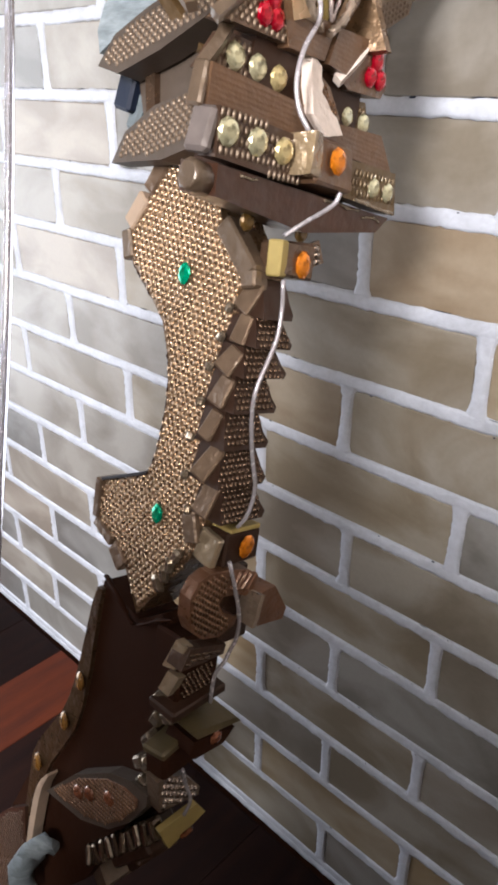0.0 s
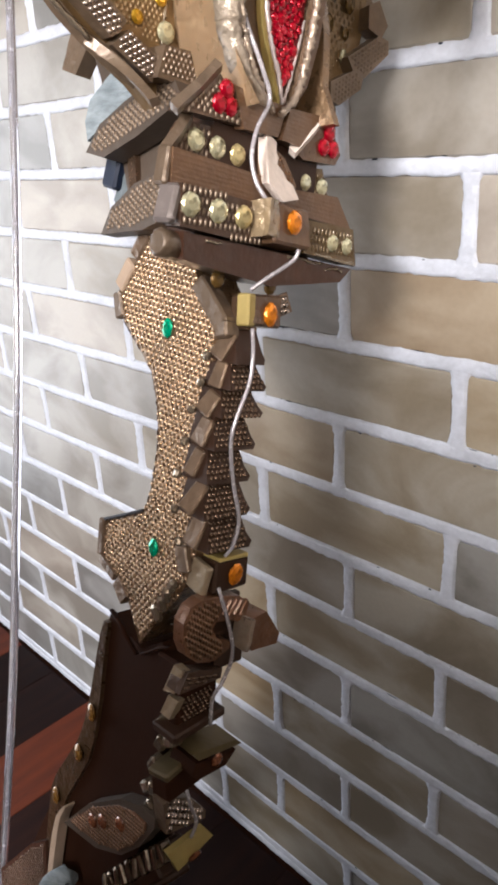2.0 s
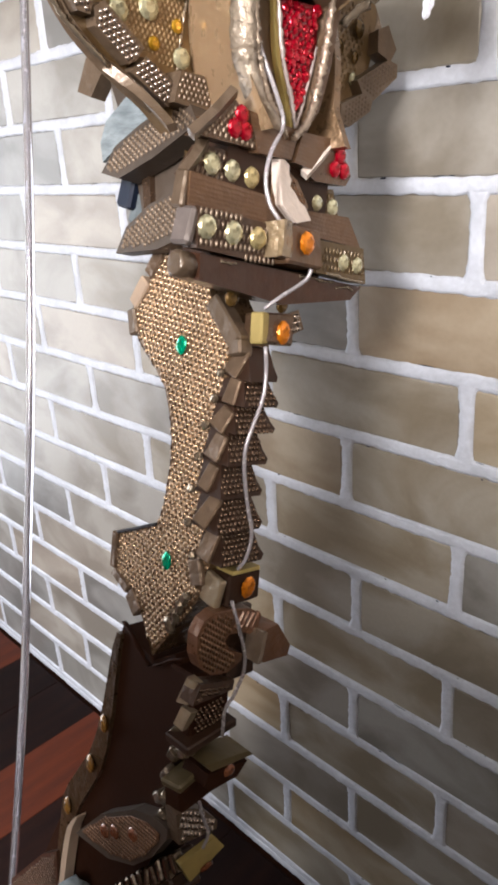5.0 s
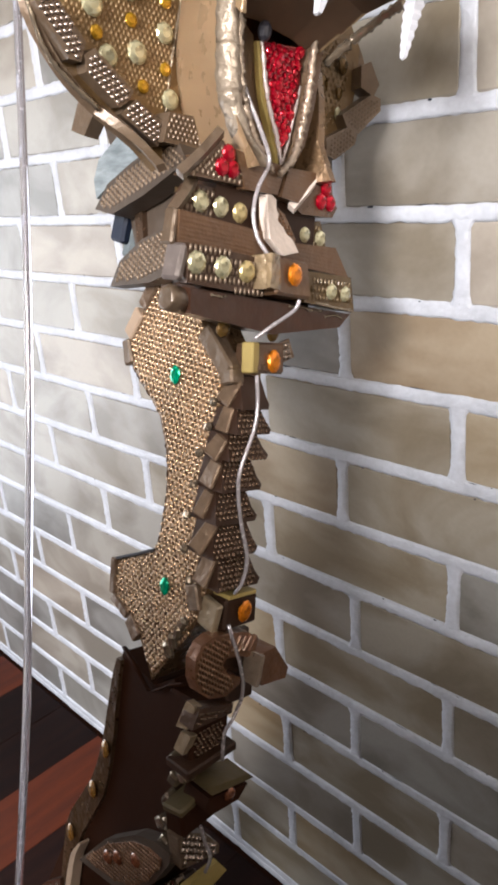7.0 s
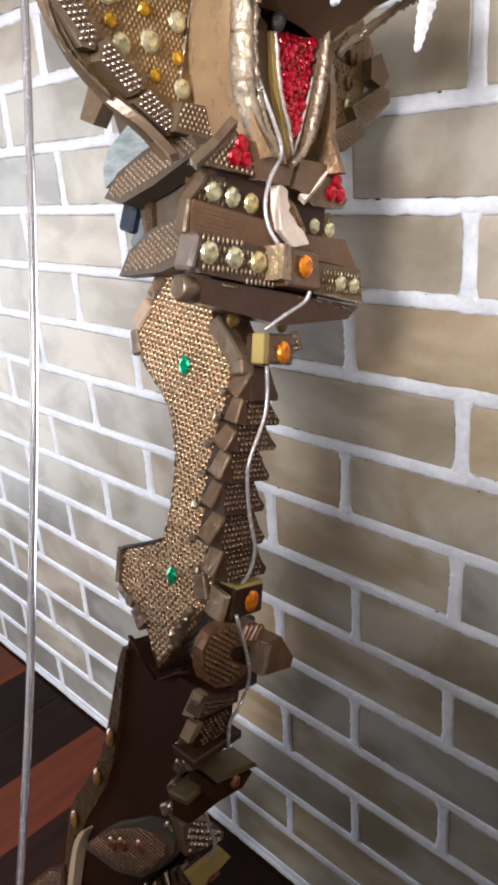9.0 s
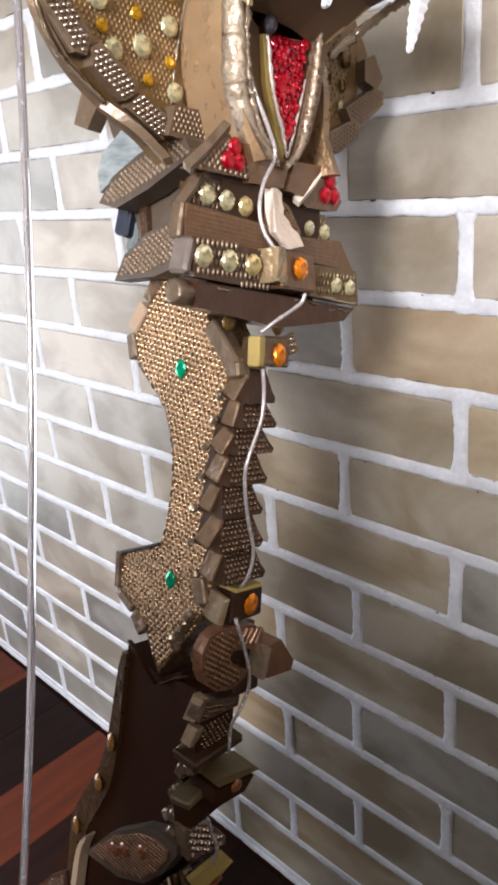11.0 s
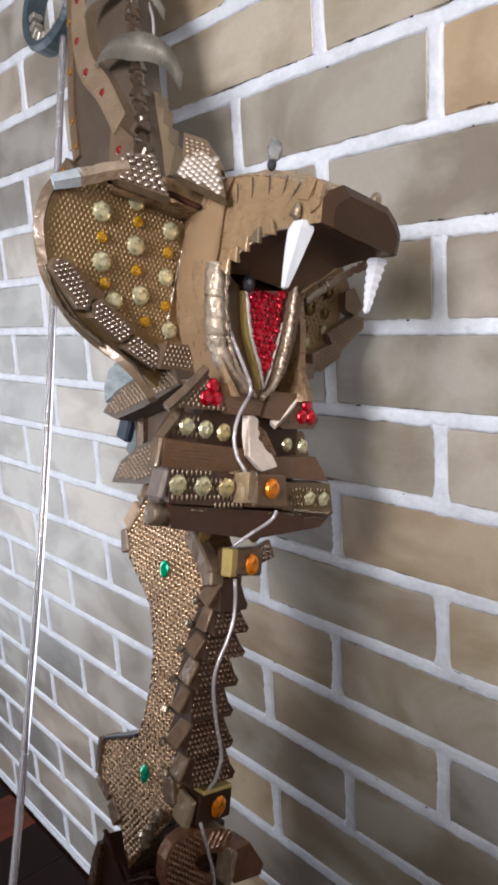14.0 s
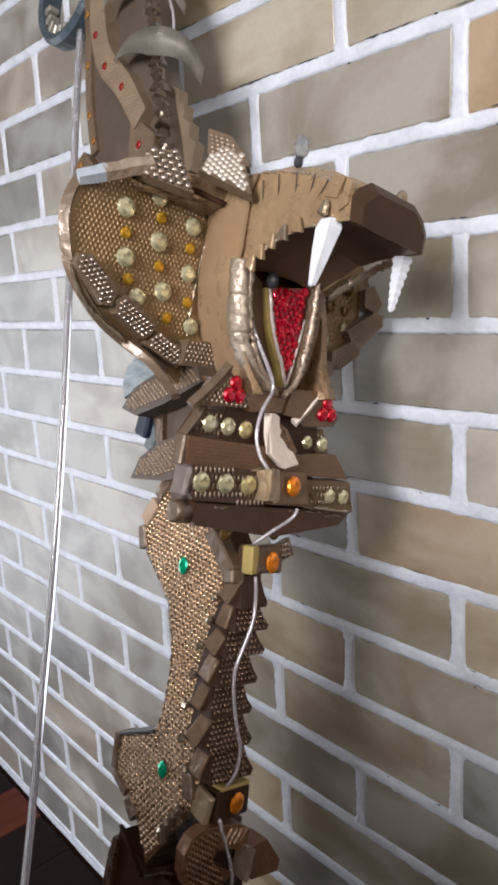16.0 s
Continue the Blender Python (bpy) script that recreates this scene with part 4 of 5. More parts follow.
for c, r, m in (((-.002, -.044, 1.1235), .0052, G_CLEAR), ((-.003, -.044, 1.1150), .0030, PEGDARK), ((-.0045, -.0435, 1.1285), .0028, G_CLEAR), ((.034, .014, 1.1060), .004, GLUE), ((-.035, .0, 1.122), .004, GLUE),
                ((-.034, -.0225, 1.0485), .0043, PEGDARK)):
    bm = bmesh.new()
    bmesh.ops.create_uvsphere(bm, u_segments=10, v_segments=7, radius=r, matrix=Matrix.Translation(c) @ Matrix.Diagonal((1, 1, 1.35, 1)))
    part("bead", bm, m, bow)

# mouth
def along(table, z):
    """A value read between the rows of a table of heights."""
    for (za, a), (zb, b) in zip(table, table[1:]):
        if z >= zb:
            return a + (b - a) * (za - z) / (za - zb)
    return table[-1][1]


LIP_MID = ((1.060, -.0500), (1.048, -.0488), (1.028, -.0452), (1.007, -.0397), (.9925, -.0310), (.978, -.0115))
LIP_WIDE = ((1.060, .0050), (1.048, .0052), (1.028, .0062), (1.007, .0062), (.9925, .0070), (.978, .0060))
for i, (z0, z1) in enumerate(((1.055, 1.0338), (1.0335, 1.0100), (1.0097, .976))):
    lip = bmesh.new()
    rows_ = []
    for k in range(9):
        z = z0 + (z1 - z0) * k / 8
        c, w = along(LIP_MID, z), along(LIP_WIDE, z)
        rows_.append([lip.verts.new((-.034 + dx + .0006 * math.sin(k * 1.9 + i), c + dy * w, z)) for dx, dy in ((-.008, -1.0), (.000, -.95), (.0035, -.35), (.0025, .5), (-.001, 1.0), (-.008, 1.0))])
    for p, q in zip(rows_, rows_[1:]):
        for k in range(6):
            lip.faces.new((p[k], q[k], q[(k + 1) % 6], p[(k + 1) % 6]))
    lip.faces.new(rows_[0][::-1])
    lip.faces.new(rows_[-1])
    bmesh.ops.subdivide_edges(lip, edges=lip.edges[:], cuts=1, use_grid_fill=True)
    for f in lip.faces:
        f.smooth = True
    part("lip", rough_up(rough_up(lip, .0008, 6 + i), .0005, 9), LIPFOIL, bow, "crumpled silver bronze foil lip")
def funnel(outer, inner, xo, xi):
    """The hollow side of the mouth, from the lip in to the tongue; lines in y and z."""
    a, b = smooth_line([(0, y, z) for y, z in outer], 20), smooth_line([(0, y, z) for y, z in inner], 20)
    bm = bmesh.new()
    rows = []
    for p, q in zip(a, b):
        row = []
        for k in range(7):
            t = k / 6
            c = p.lerp(q, t)
            row.append(bm.verts.new((xo + (xi - xo) * math.sin(t * math.pi / 2), c.y, c.z)))
        rows.append(row)
    for r, q in zip(rows, rows[1:]):
        for k in range(6):
            bm.faces.new((r[k], r[k + 1], q[k + 1], q[k])).smooth = True
    bmesh.ops.solidify(bm, geom=bm.faces[:], thickness=.002)
    return bm


LIP_NEAR = [(-.0435, 1.053), (-.0405, 1.030), (-.0335, 1.008), (-.0205, .989), (-.003, .974)]
LIP_FAR = [(.0185, 1.056), (.0180, 1.030), (.0160, 1.006), (.0115, .986), (.001, .974)]
part("mouth_lining", funnel(LIP_NEAR, [(-.0245, 1.047), (-.0180, 1.020), (-.0095, 1.002), (-.0035, .992), (.002, .977)], -.034, -.0410), LINING, bow, "smooth brown mouth lining")
part("mouth_lining", funnel(LIP_FAR, [(.0135, 1.052), (.0150, 1.026), (.0105, 1.000), (.007, .986), (.003, .977)], -.032, -.0410), LINING, bow, "smooth brown mouth lining")
for name, line, x, r, seed in (("inner_lip", LIP_NEAR, -.033, .0020, 2), ("lip_edge", LIP_FAR, -.0310, .0022, 3)):
    part(name, sweep([(x, p.y, p.z) for p in smooth_line([(0, y, z) for y, z in line], 60)], r, 6, 1, 1.1, seed), FOIL, bow)
part("lip", rough_up(prism([(.0205, 1.058), (.0300, 1.058), (.0275, 1.020), (.0230, .996), (.0140, .980), (.0040, .974), (.0130, .988), (.0185, 1.006), (.0205, 1.030)], "x", -.044, -.0335, .0012), .0006, 8), BROWN, bow, "smooth brown far lip")
TONGUE = [(-.0240, 1.0435), (.0125, 1.0515), (.0150, 1.0320), (.0105, 1.005), (.0050, .9800), (-.0052, .998), (-.0160, 1.016)]
tongue = part("tongue", prism(TONGUE, "x", -.044, -.0378, .0008), YELLOWCARD, bow, "dull yellow tongue covered in red gems")
RED = [(-.0212, 1.0440), (.0128, 1.0512), (.0155, 1.0300), (.0108, 1.003), (.0055, .9880), (-.0005, .9960), (-.0125, 1.0165)]
part("tongue_face", prism(RED, "x", -.0385, -.0368, .0004), G_DEEPRED, tongue, "deep red gem field")
rnd = random.Random(4)
for j in range(20):
    for i in range(12):
        y, z = -.0225 + (i + .5 * (j % 2)) * .0053, .986 + j * .0042
        if inside(y, z, RED, .0010):
            big = rnd.random() < .30
            gem((-.0366, y + rnd.uniform(-.0004, .0004), z + rnd.uniform(-.0004, .0004)), (1, rnd.uniform(-.35, .35), rnd.uniform(-.35, .35)), .0036 if big else rnd.uniform(.0020, .0026), G_RED, tongue)
part("tongue_edge", sweep(smooth_line([(-.0365, -.0215, 1.044), (-.0360, -.0126, 1.0165), (-.0355, -.0008, .9955), (-.0350, .0055, .9810)], 30), .0013, 6, 1, .8, 4), PALEEDGE, tongue, "pale crimped edge of the tongue")
part("tongue_edge", sweep(smooth_line([(-.0365, .0160, 1.030), (-.0360, .0115, 1.003), (-.0350, .0060, .9820)], 20), .0009, 6, 1, .8, 5), PALEEDGE, tongue)

# brow plates and the band over the hood
part("brow_ledge", block((-.090, -.058, 1.1030), (.080, .030, .018), (0, 0, 62), .002, seed=33), SATIN, bow)
FACE_U, FACE_V = (.49, .87, 0), (-.3, .17, .92)
sheet("brow_plate", (-.086, -.110, 1.096), FACE_U, FACE_V, [(.0036, .0050), (.0420, -.0020), (.0290, .0285), (.0100, .0252)], .008, TAUPE, bow, SILVERWEAVE, "pewter studded brow plate", pu=.0054, pv=.0045, size=(.0025, .0021), h=.0022, flat=.84, turn=-.12, margin=.0016)
sheet("brow_plate", (-.066, -.078, 1.108), (.036, .017, -.014), (-.008, .014, .03), [(.0034, .0028), (.0472, .0012), (.0212, .0288), (.0016, .0280)], .007, TAUPE, bow, GLAREWEAVE, "woven brow plate, window reflection in its pale colour", pu=.0045, pv=.0035, size=(.00215, .00165), h=.0007, flat=.88, turn=-.3, margin=.0012)
sheet("brow_fin", (-.062, -.066, 1.122), (.036, .022, -.010), (-.012, .010, .03), [(-.0030, -.0015), (.0280, -.0010), (.0190, .0080), (.0040, .0195), (-.0140, .0205)], .006, TAUPE, bow, DULLWEAVE, pu=.0040, pv=.0032, size=(.0015, .0014), h=.0009, margin=.0022)
part("brow_strip", sweep(smooth_line([(-.0895, -.126, 1.0935), (-.088, -.117, 1.098), (-.086, -.110, 1.102), (-.082, -.096, 1.108)], 10), .0054, 4, .6, .10, 6), FOIL, bow)
part("strip_tip", sweep(smooth_line([(-.0935, -.1410, 1.0860), (-.0915, -.1340, 1.0895), (-.0893, -.1240, 1.0945)], 6), lambda t: .0056 - .0010 * (1 - t), 4, .6, .06, 6), PALEBLUE, bow, "pale blue worn tip")
# dark strip stands in for the shadow under the brow plates
part("brow_shadow_strip", sweep(smooth_line([(-.092, -.105, 1.099), (-.086, -.085, 1.102), (-.075, -.062, 1.100), (-.062, -.05, 1.094)], 12), .0020, 6, .6, .8, 8), DARKCARD, bow)

# -- lower limb --
LOW = [(-.118, .627), (-.122, .591), (-.127, .546), (-.143, .498), (-.167, .444), (-.200, .360), (-.240, .280), (-.285, .150), (-.325, -.005),
       (-.300, -.005), (-.225, .170), (-.160, .300), (-.088, .392), (-.052, .478), (-.049, .551), (-.044, .589), (-.043, .622), (-.058, .632), (-.078, .618)]
lower_limb = part("lower_limb", prism(LOW, "y", -.0175, .0175, .002), DARKCARD, bow, "dark brown card lower limb")
part("limb_lip", sweep(smooth_line([(-.119, -.016, .630), (-.100, -.020, .626), (-.079, -.021, .615), (-.058, -.020, .628), (-.046, -.018, .634)], 16), .0020, 6, .6, .8, 5), DARKCARD, lower_limb)
rim_line = [(-.1180, .622), (-.1205, .590), (-.1225, .548), (-.1310, .506), (-.1560, .458), (-.1580, .430), (-.1590, .385)]
back_rim = part("back_rim", rough_up(prism(ribbon(rim_line, lambda t: .005 + .016 * min(1, 1.6 * t)), "y", -.021, .018, .003), .0008, 3), RIMGLOSS, lower_limb, "varnished brown back rim with amber beads")
for x, z in ((-.1225, .545), (-.1342, .5036), (-.1590, .4496)):
    gem((x, -.0212, z), (-.3, -1, 0), .0072, G_DIM, back_rim)
# coloured darker than its sheet, in place of the shade on it
tail = part("tail_plate", prism([(-.2330, .3250), (-.1880, .3830), (-.1660, .4020), (-.1560, .3640), (-.165, .30), (-.22, .27)], "y", -.024, .010, .002), GLOSSBROWN, lower_limb, "woven copper brown plate")
studs("weave", [(-.2300, .3260), (-.1870, .3810), (-.1670, .3990), (-.1580, .3640), (-.167, .302), (-.219, .274)], side_face(-.024), TAILSHADE, tail, pu=.0042, pv=.0024, size=(.0010, .0020), h=.0011, turn=.6, margin=.0015)
SHIELD = [(-.1345, .4436), (-.1055, .4797), (-.0690, .5077), (-.0480, .5160), (-.0310, .5165), (-.0305, .5089), (-.0440, .4850), (-.0615, .4659), (-.0910, .4510)]
shield = part("leaf_boss", prism(SHIELD, "y", -.029, -.0175, .004), GREYBROWN, lower_limb, "leaf shaped boss with a grey brown rim")
cx, cz = -.078, .480
core = [(cx + (x - cx) * .84, cz + (z - cz) * .78) for x, z in SHIELD]
part("inset", prism(core, "y", -.0300, -.0285, .0006), COPPERCARD, shield, "copper brown woven inset")
studs("weave", core, side_face(-.0300), COPPERWEAVE, shield, pu=.0040, pv=.0022, size=(.0010, .0018), h=.0008, turn=.9, margin=.0004)
for x, z in ((-.096, .4725), (-.0845, .4795), (-.064, .491)):
    gem((x, -.0303, z), (0, -1, 0), .0055, G_COPPER, shield)
part("pale_strip", prism(ribbon([(-.136, .4570), (-.1440, .4400), (-.1470, .4120), (-.1480, .380), (-.150, .35)], lambda t: .007 * math.sin(math.pi * (.08 + .8 * t))), "y", -.029, -.020, .001), RAWCARD, lower_limb)
part("curl_horn", sweep(smooth_line([(-.118, -.026, .404), (-.132, -.034, .394), (-.140, -.036, .372), (-.135, -.034, .335), (-.12, -.03, .31)], 14), lambda t: .011 * math.sin(math.pi * min(1, .12 + t * .9)) + .002, 8, .7, .8, 7), FABRIC, lower_limb, "grey painted curled horn")
for i in range(10):
    t = i / 9
    part("spine_bead", rough_up(block((-.0270 - .056 * t, -.019, .4890 - .068 * t), (.0062, .012, .0150), (10 * math.sin(i * 2.7), -38 + 9 * math.sin(i * 1.9), 8 * math.sin(i * 3.3)), .0014, (.8, .8)), .0009, i + 40), GLUEDARK, lower_limb)
part("limb_block", rough_up(block((-.052, -.004, .452), (.050, .030, .022), (0, -50, 0), .002), .0008, 3), COCOA, lower_limb)
# curled arch below the ridge
ARCH = [(-.0238, .6803), (-.0320, .6766), (-.0363, .6671), (-.0345, .6526), (-.0300, .6432), (-.0196, .6360), (-.0040, .6330), (.0075, .6389), (.0078, .6440), (-.0050, .6500), (-.0105, .6570), (-.0074, .6610), (.0060, .6600), (.0130, .6570), (.0200, .6590), (.0215, .6690), (.0100, .6760), (-.0060, .6795)]
copper = part("arch", rough_up(prism(ARCH, "x", -.0285, -.0190, .0030), .0008, 8), COPPERCARD, bow, "copper brown curled arch of woven sheet")
studs("weave", [(-.0238, .6785), (-.0310, .6750), (-.0345, .6671), (-.0328, .6530), (-.0290, .6450), (-.0190, .6378), (-.0040, .6350), (.0058, .6398), (-.0065, .6495), (-.0125, .6570), (-.0100, .6625), (-.0060, .6640), (-.0075, .6770)], front_face(-.0190), COPPERWEAVE, copper, pu=.0044, pv=.0026, size=(.0012, .0021), h=.0013, turn=.3, margin=.0005)
for i in range(4):
    part("rib", rough_up(block((-.0188, .0000 + .0050 * i, .6705 - .0012 * i), (.004, .0034, .013), (-28, 0, 0), .0010), .0005, i + 3), COPPERCARD, copper)
part("arch_end", rough_up(prism([(.0190, .6575), (.0360, .6600), (.0530, .6400), (.0520, .6320), (.0270, .6330)], "x", -.032, -.0150, .0022), .0008, 12), COPPERCARD, copper, "copper brown end block")
# dark block added behind the hole, in place of its inner shade
part("arch_hole_filler", block((-.033, .004, .655), (.006, .040, .034), bevel=.001), COCOA, copper)
foil = bmesh.new()
bmesh.ops.create_cube(foil, size=1, matrix=pose(-.0170, .0165, .6490, -8, 0, 0) @ Matrix.Diagonal((.014, .0032, .022, 1)))
bmesh.ops.subdivide_edges(foil, edges=foil.edges[:], cuts=2, use_grid_fill=True)
part("tape", rough_up(rough_up(foil, .0018, 3), .0010, 8), FOIL, copper, "crumpled clear glossy tape")
part("under_block", rough_up(block((-.036, .018, .632), (.018, .026, .026), (0, -6, 0), .0016), .0007, 5), COCOA, copper)
neck = part("front_block", rough_up(block((-.043, -.004, .602), (.026, .036, .052), (0, -4, 0), .002), .0007, 17), DARKCARD, bow)
studs("weave", [(-.0190, .5850), (.0100, .5830), (.0075, .6080), (-.0200, .6080)], front_face(-.0285), WEAVEDARK, neck, pu=.0037, pv=.0033, size=(.0013, .0013), h=.0011, turn=.1)
shelf = part("shelf", rough_up(prism([(-.0240, .6290), (.0075, .6225), (.0075, .6150), (-.0290, .6140)], "x", -.036, -.0225, .0018), .0007, 6), DARKBAND, neck)
studs("weave", [(-.0225, .6270), (.0065, .6210), (.0065, .6155), (-.0270, .6150)], front_face(-.0225), WEAVEDARK, shelf, pu=.0060, pv=.0032, size=(.0030, .0011), h=.0010, turn=-.2)
for i, pts in enumerate(([(-.0336, .6290), (-.0244, .6282), (-.0307, .6097), (-.0416, .6074)], [(-.0368, .6059), (-.0256, .6074), (-.0327, .5899), (-.0414, .5907)])):
    part("side_flap", rough_up(prism(pts, "y", -.0260, -.0200, .0010), .0009, i + 50), PALEFLAP, neck, "tan painted card flap")
# dark body and lighter olive top paint in the light from above
wedge = part("ridge_wedge", rough_up(prism([(-.0150, .5640), (.0225, .5600), (.0140, .5510), (-.0120, .5500), (-.0180, .5560)], "x", -.036, -.0125, .0016), .0006, 4), DARKCARD, bow, "dark brown wedge with an olive top and a bead")
part("lit_olive_top", rough_up(turned_z(prism([(-.0205, .5730), (.0210, .5690), (.0262, .5645), (-.0140, .5665)], "x", -.034, -.0120, .0012), -.15, .57), .0006, 6), OLIVE, wedge, "olive top with the light from above in its colour")
gem((-.0122, .0035, .5605), (1, 0, 0), .0052, G_COPPER, wedge)
part("top_plate", rough_up(block((-.033, -.007, .5845), (.024, .046, .0070), (9, 0, 0), .0012), .0006, 18), COCOA, wedge)
# same here: the lit top is a lighter plate on a dark box
low_box = part("ridge_box", rough_up(block((-.031, -.013, .5430), (.018, .034, .018), (6, -10, 4), .0026), .0006, 19), DARKCARD, bow)
part("lit_olive_top", rough_up(block((-.0325, -.0170, .5545), (.019, .031, .006), (12, -10, 4), .0014), .0006, 29), OLIVE, low_box, "olive top with the light from above in its colour")
for i, (x, z) in enumerate(((-.0403, .5675), (-.0309, .5746), (-.0420, .5800), (-.0439, .5496), (-.0486, .5288), (-.0420, .5313), (-.0440, .5160), (-.0420, .5020))):
    part("glue_bead", rough_up(block((x, -.021, z), (.0090, .010, .0125), (14, 28 + 22 * math.sin(i * 2.1), 10), .0016), .0012, i + 60), GLUE, bow)
studded = part("studded_block", rough_up(prism([(-.0317, .5350), (-.0239, .5367), (-.0066, .5281), (.0103, .5111), (.0112, .5042), (-.0250, .5085)], "x", -.033, -.0220, .0020), .0006, 22), TAUPE, bow)
studs("weave", [(-.0300, .5340), (-.0235, .5355), (-.0066, .5270), (.0093, .5108), (.0100, .5055), (-.0240, .5095)], front_face(-.0220), SILVERWEAVE, studded, pu=.0044, pv=.0046, size=(.0015, .0024), h=.0018, turn=-.5, margin=.0007, label="pewter studded sheet")
yb = part("yellow_block", rough_up(prism([(-.0240, .4940), (.0080, .5000), (.0195, .4870), (-.0110, .4730)], "x", -.0240, -.0195, .0016), .0006, 23), YELLOWCARD, bow, "dull yellow card block with a bead")
gem((-.0190, .0020, .4800), (1, 0, -.4), .0056, G_COPPER, yb)
part("brown_block", rough_up(block((-.060, .008, .440), (.032, .038, .016), (0, 34, 0), .0018), .0006, 24), COCOA, bow)
part("brown_block", rough_up(block((-.088, .006, .400), (.034, .034, .016), (0, 40, 0), .0018), .0006, 25), TAUPE, bow)

# -- upper limb --
UP = [(-.430, 1.50), (-.388, 1.364), (-.367, 1.300), (-.346, 1.238), (-.318, 1.183), (-.265, 1.11), (-.210, 1.03), (-.162, .96), (-.135, .90), (-.07, .90), (-.075, 1.0), (-.12, 1.08),
      (-.176, 1.145), (-.190, 1.179), (-.222, 1.243), (-.250, 1.316), (-.277, 1.38), (-.335, 1.50)]
upper_limb = part("upper_limb", prism(UP, "y", -.0175, .004, .002), GREYBROWN, bow, "grey brown card upper limb")
strip = part("back_strip", prism(ribbon([(-.412, 1.48), (-.377, 1.364), (-.356, 1.300), (-.337, 1.238), (-.311, 1.183)], .011), "y", -.021, .006, .0012), TAUPE, upper_limb, "gold strip with amber gems")
for x, z in ((-.385, 1.395), (-.366, 1.330), (-.349, 1.275), (-.330, 1.222), (-.315, 1.195)):
    gem((x, -.0212, z), (0, -1, 0), .0042, G_DIM, strip)
S_LINE = [(-.350, 1.42), (-.337, 1.345), (-.327, 1.308), (-.303, 1.266), (-.261, 1.232), (-.224, 1.194)]
scroll = part("scroll", prism(ribbon(S_LINE, lambda t: .029 - .008 * t), "y", -.029, -.0175, .0015), TANWEAVE, upper_limb, "curved bronze scroll with red gems")
studs("weave", ribbon(S_LINE, lambda t: .024 - .008 * t), side_face(-.029), TANWEAVE, scroll, pu=.0034, pv=.0030, size=(.0014, .0012), h=.0004)
for x, z in ((-.337, 1.338), (-.326, 1.295), (-.299, 1.258), (-.262, 1.230)):
    gem((x, -.0290, z), (0, -1, 0), .0040, G_DULLRED, scroll)
flap = part("corner_flap", prism([(-.243, 1.206), (-.230, 1.196), (-.201, 1.178), (-.196, 1.158), (-.236, 1.160)], "y", -.027, -.0175, .0015), TAUPE, upper_limb)
gem((-.222, -.0270, 1.172), (0, -1, 0), .0040, G_DULLRED, flap)
fin_tab = part("corner_fin", prism([(-.335, 1.169), (-.318, 1.183), (-.296, 1.168), (-.306, 1.155)], "y", -.028, -.012, .0015), TAUPE, upper_limb)
gem((-.320, -.0282, 1.170), (0, -1, 0), .0040, G_DIM, fin_tab)
spine = smooth_line([(-.262, -.020, 1.40), (-.249, -.020, 1.316), (-.236, -.020, 1.282), (-.222, -.020, 1.243), (-.206, -.020, 1.205), (-.186, -.020, 1.160)], 24)
for i, p in enumerate(spine):
    part("spine_bead", block(p, (.018 + .003 * math.sin(i * 3.1), .012, .0085), (18 * math.sin(i * 2.3), 24 + 26 * math.sin(i * 1.7), 24 * math.sin(i * 4.1)), .0016, (.45, .7), seed=i + 70), SCRAP, upper_limb)
part("torn_fin", prism([(-.222, 1.232), (-.206, 1.225), (-.204, 1.214), (-.194, 1.209), (-.193, 1.197), (-.182, 1.191), (-.181, 1.180), (-.170, 1.172), (-.172, 1.150), (-.20, 1.145), (-.225, 1.19)], "y", -.006, .004, .0006), TORNTAN, upper_limb, "torn tan cardboard fin")


def horn(line, width):
    """A bent crescent of sheet, pointed at its first end, hanging down from its upper edge."""
    bm = bmesh.new()
    pts = smooth_line(line, 18)
    rows = []
    for i, q in enumerate(pts):
        t = i / (len(pts) - 1)
        w = width * min(1, .04 + 1.9 * t) * (1 - .35 * max(0, t - .6) / .4)
        out = Vector((.25, -.4, 0)) * .004 * math.sin(math.pi * t)
        rows.append([bm.verts.new(q), bm.verts.new(q + Vector((0, 0, -w * .5)) + out), bm.verts.new(q + Vector((-.001, .001, -w)))])
    for a, b in zip(rows, rows[1:]):
        for k in (0, 1):
            bm.faces.new((a[k], b[k], b[k + 1], a[k + 1])).smooth = True
    bmesh.ops.solidify(bm, geom=bm.faces[:], thickness=.004)
    return bm


part("horn_band", horn([(-.2765, -.033, 1.2565), (-.262, -.035, 1.2640), (-.243, -.036, 1.2690), (-.222, -.031, 1.2710), (-.204, -.022, 1.2680), (-.192, -.010, 1.2590), (-.188, .004, 1.2430)], .024), PEWTER, upper_limb, "brushed pewter crescent band")
part("horn_band", horn([(-.305, -.033, 1.298), (-.305, -.036, 1.315), (-.294, -.036, 1.328), (-.268, -.030, 1.335), (-.240, -.016, 1.332), (-.23, .004, 1.31)], .015), PEWTER, upper_limb, "brushed pewter crescent band")
part("side_wire", sweep(smooth_line([(-.275, 0, 1.355), (-.262, 0, 1.338), (-.2529, 0, 1.3203), (-.2420, 0, 1.3023), (-.2380, 0, 1.2847), (-.2390, -.004, 1.272)], 16), .0014, 6), WIRE, upper_limb)
# scales behind the hood
PLY = -.020
scale_ = part("scale", prism([(-.172, .949), (-.159, .966), (-.132, .979), (-.090, .994), (-.075, .976), (-.116, .957), (-.151, .945)], "y", -.037, PLY, .002), GREYBROWN, bow)
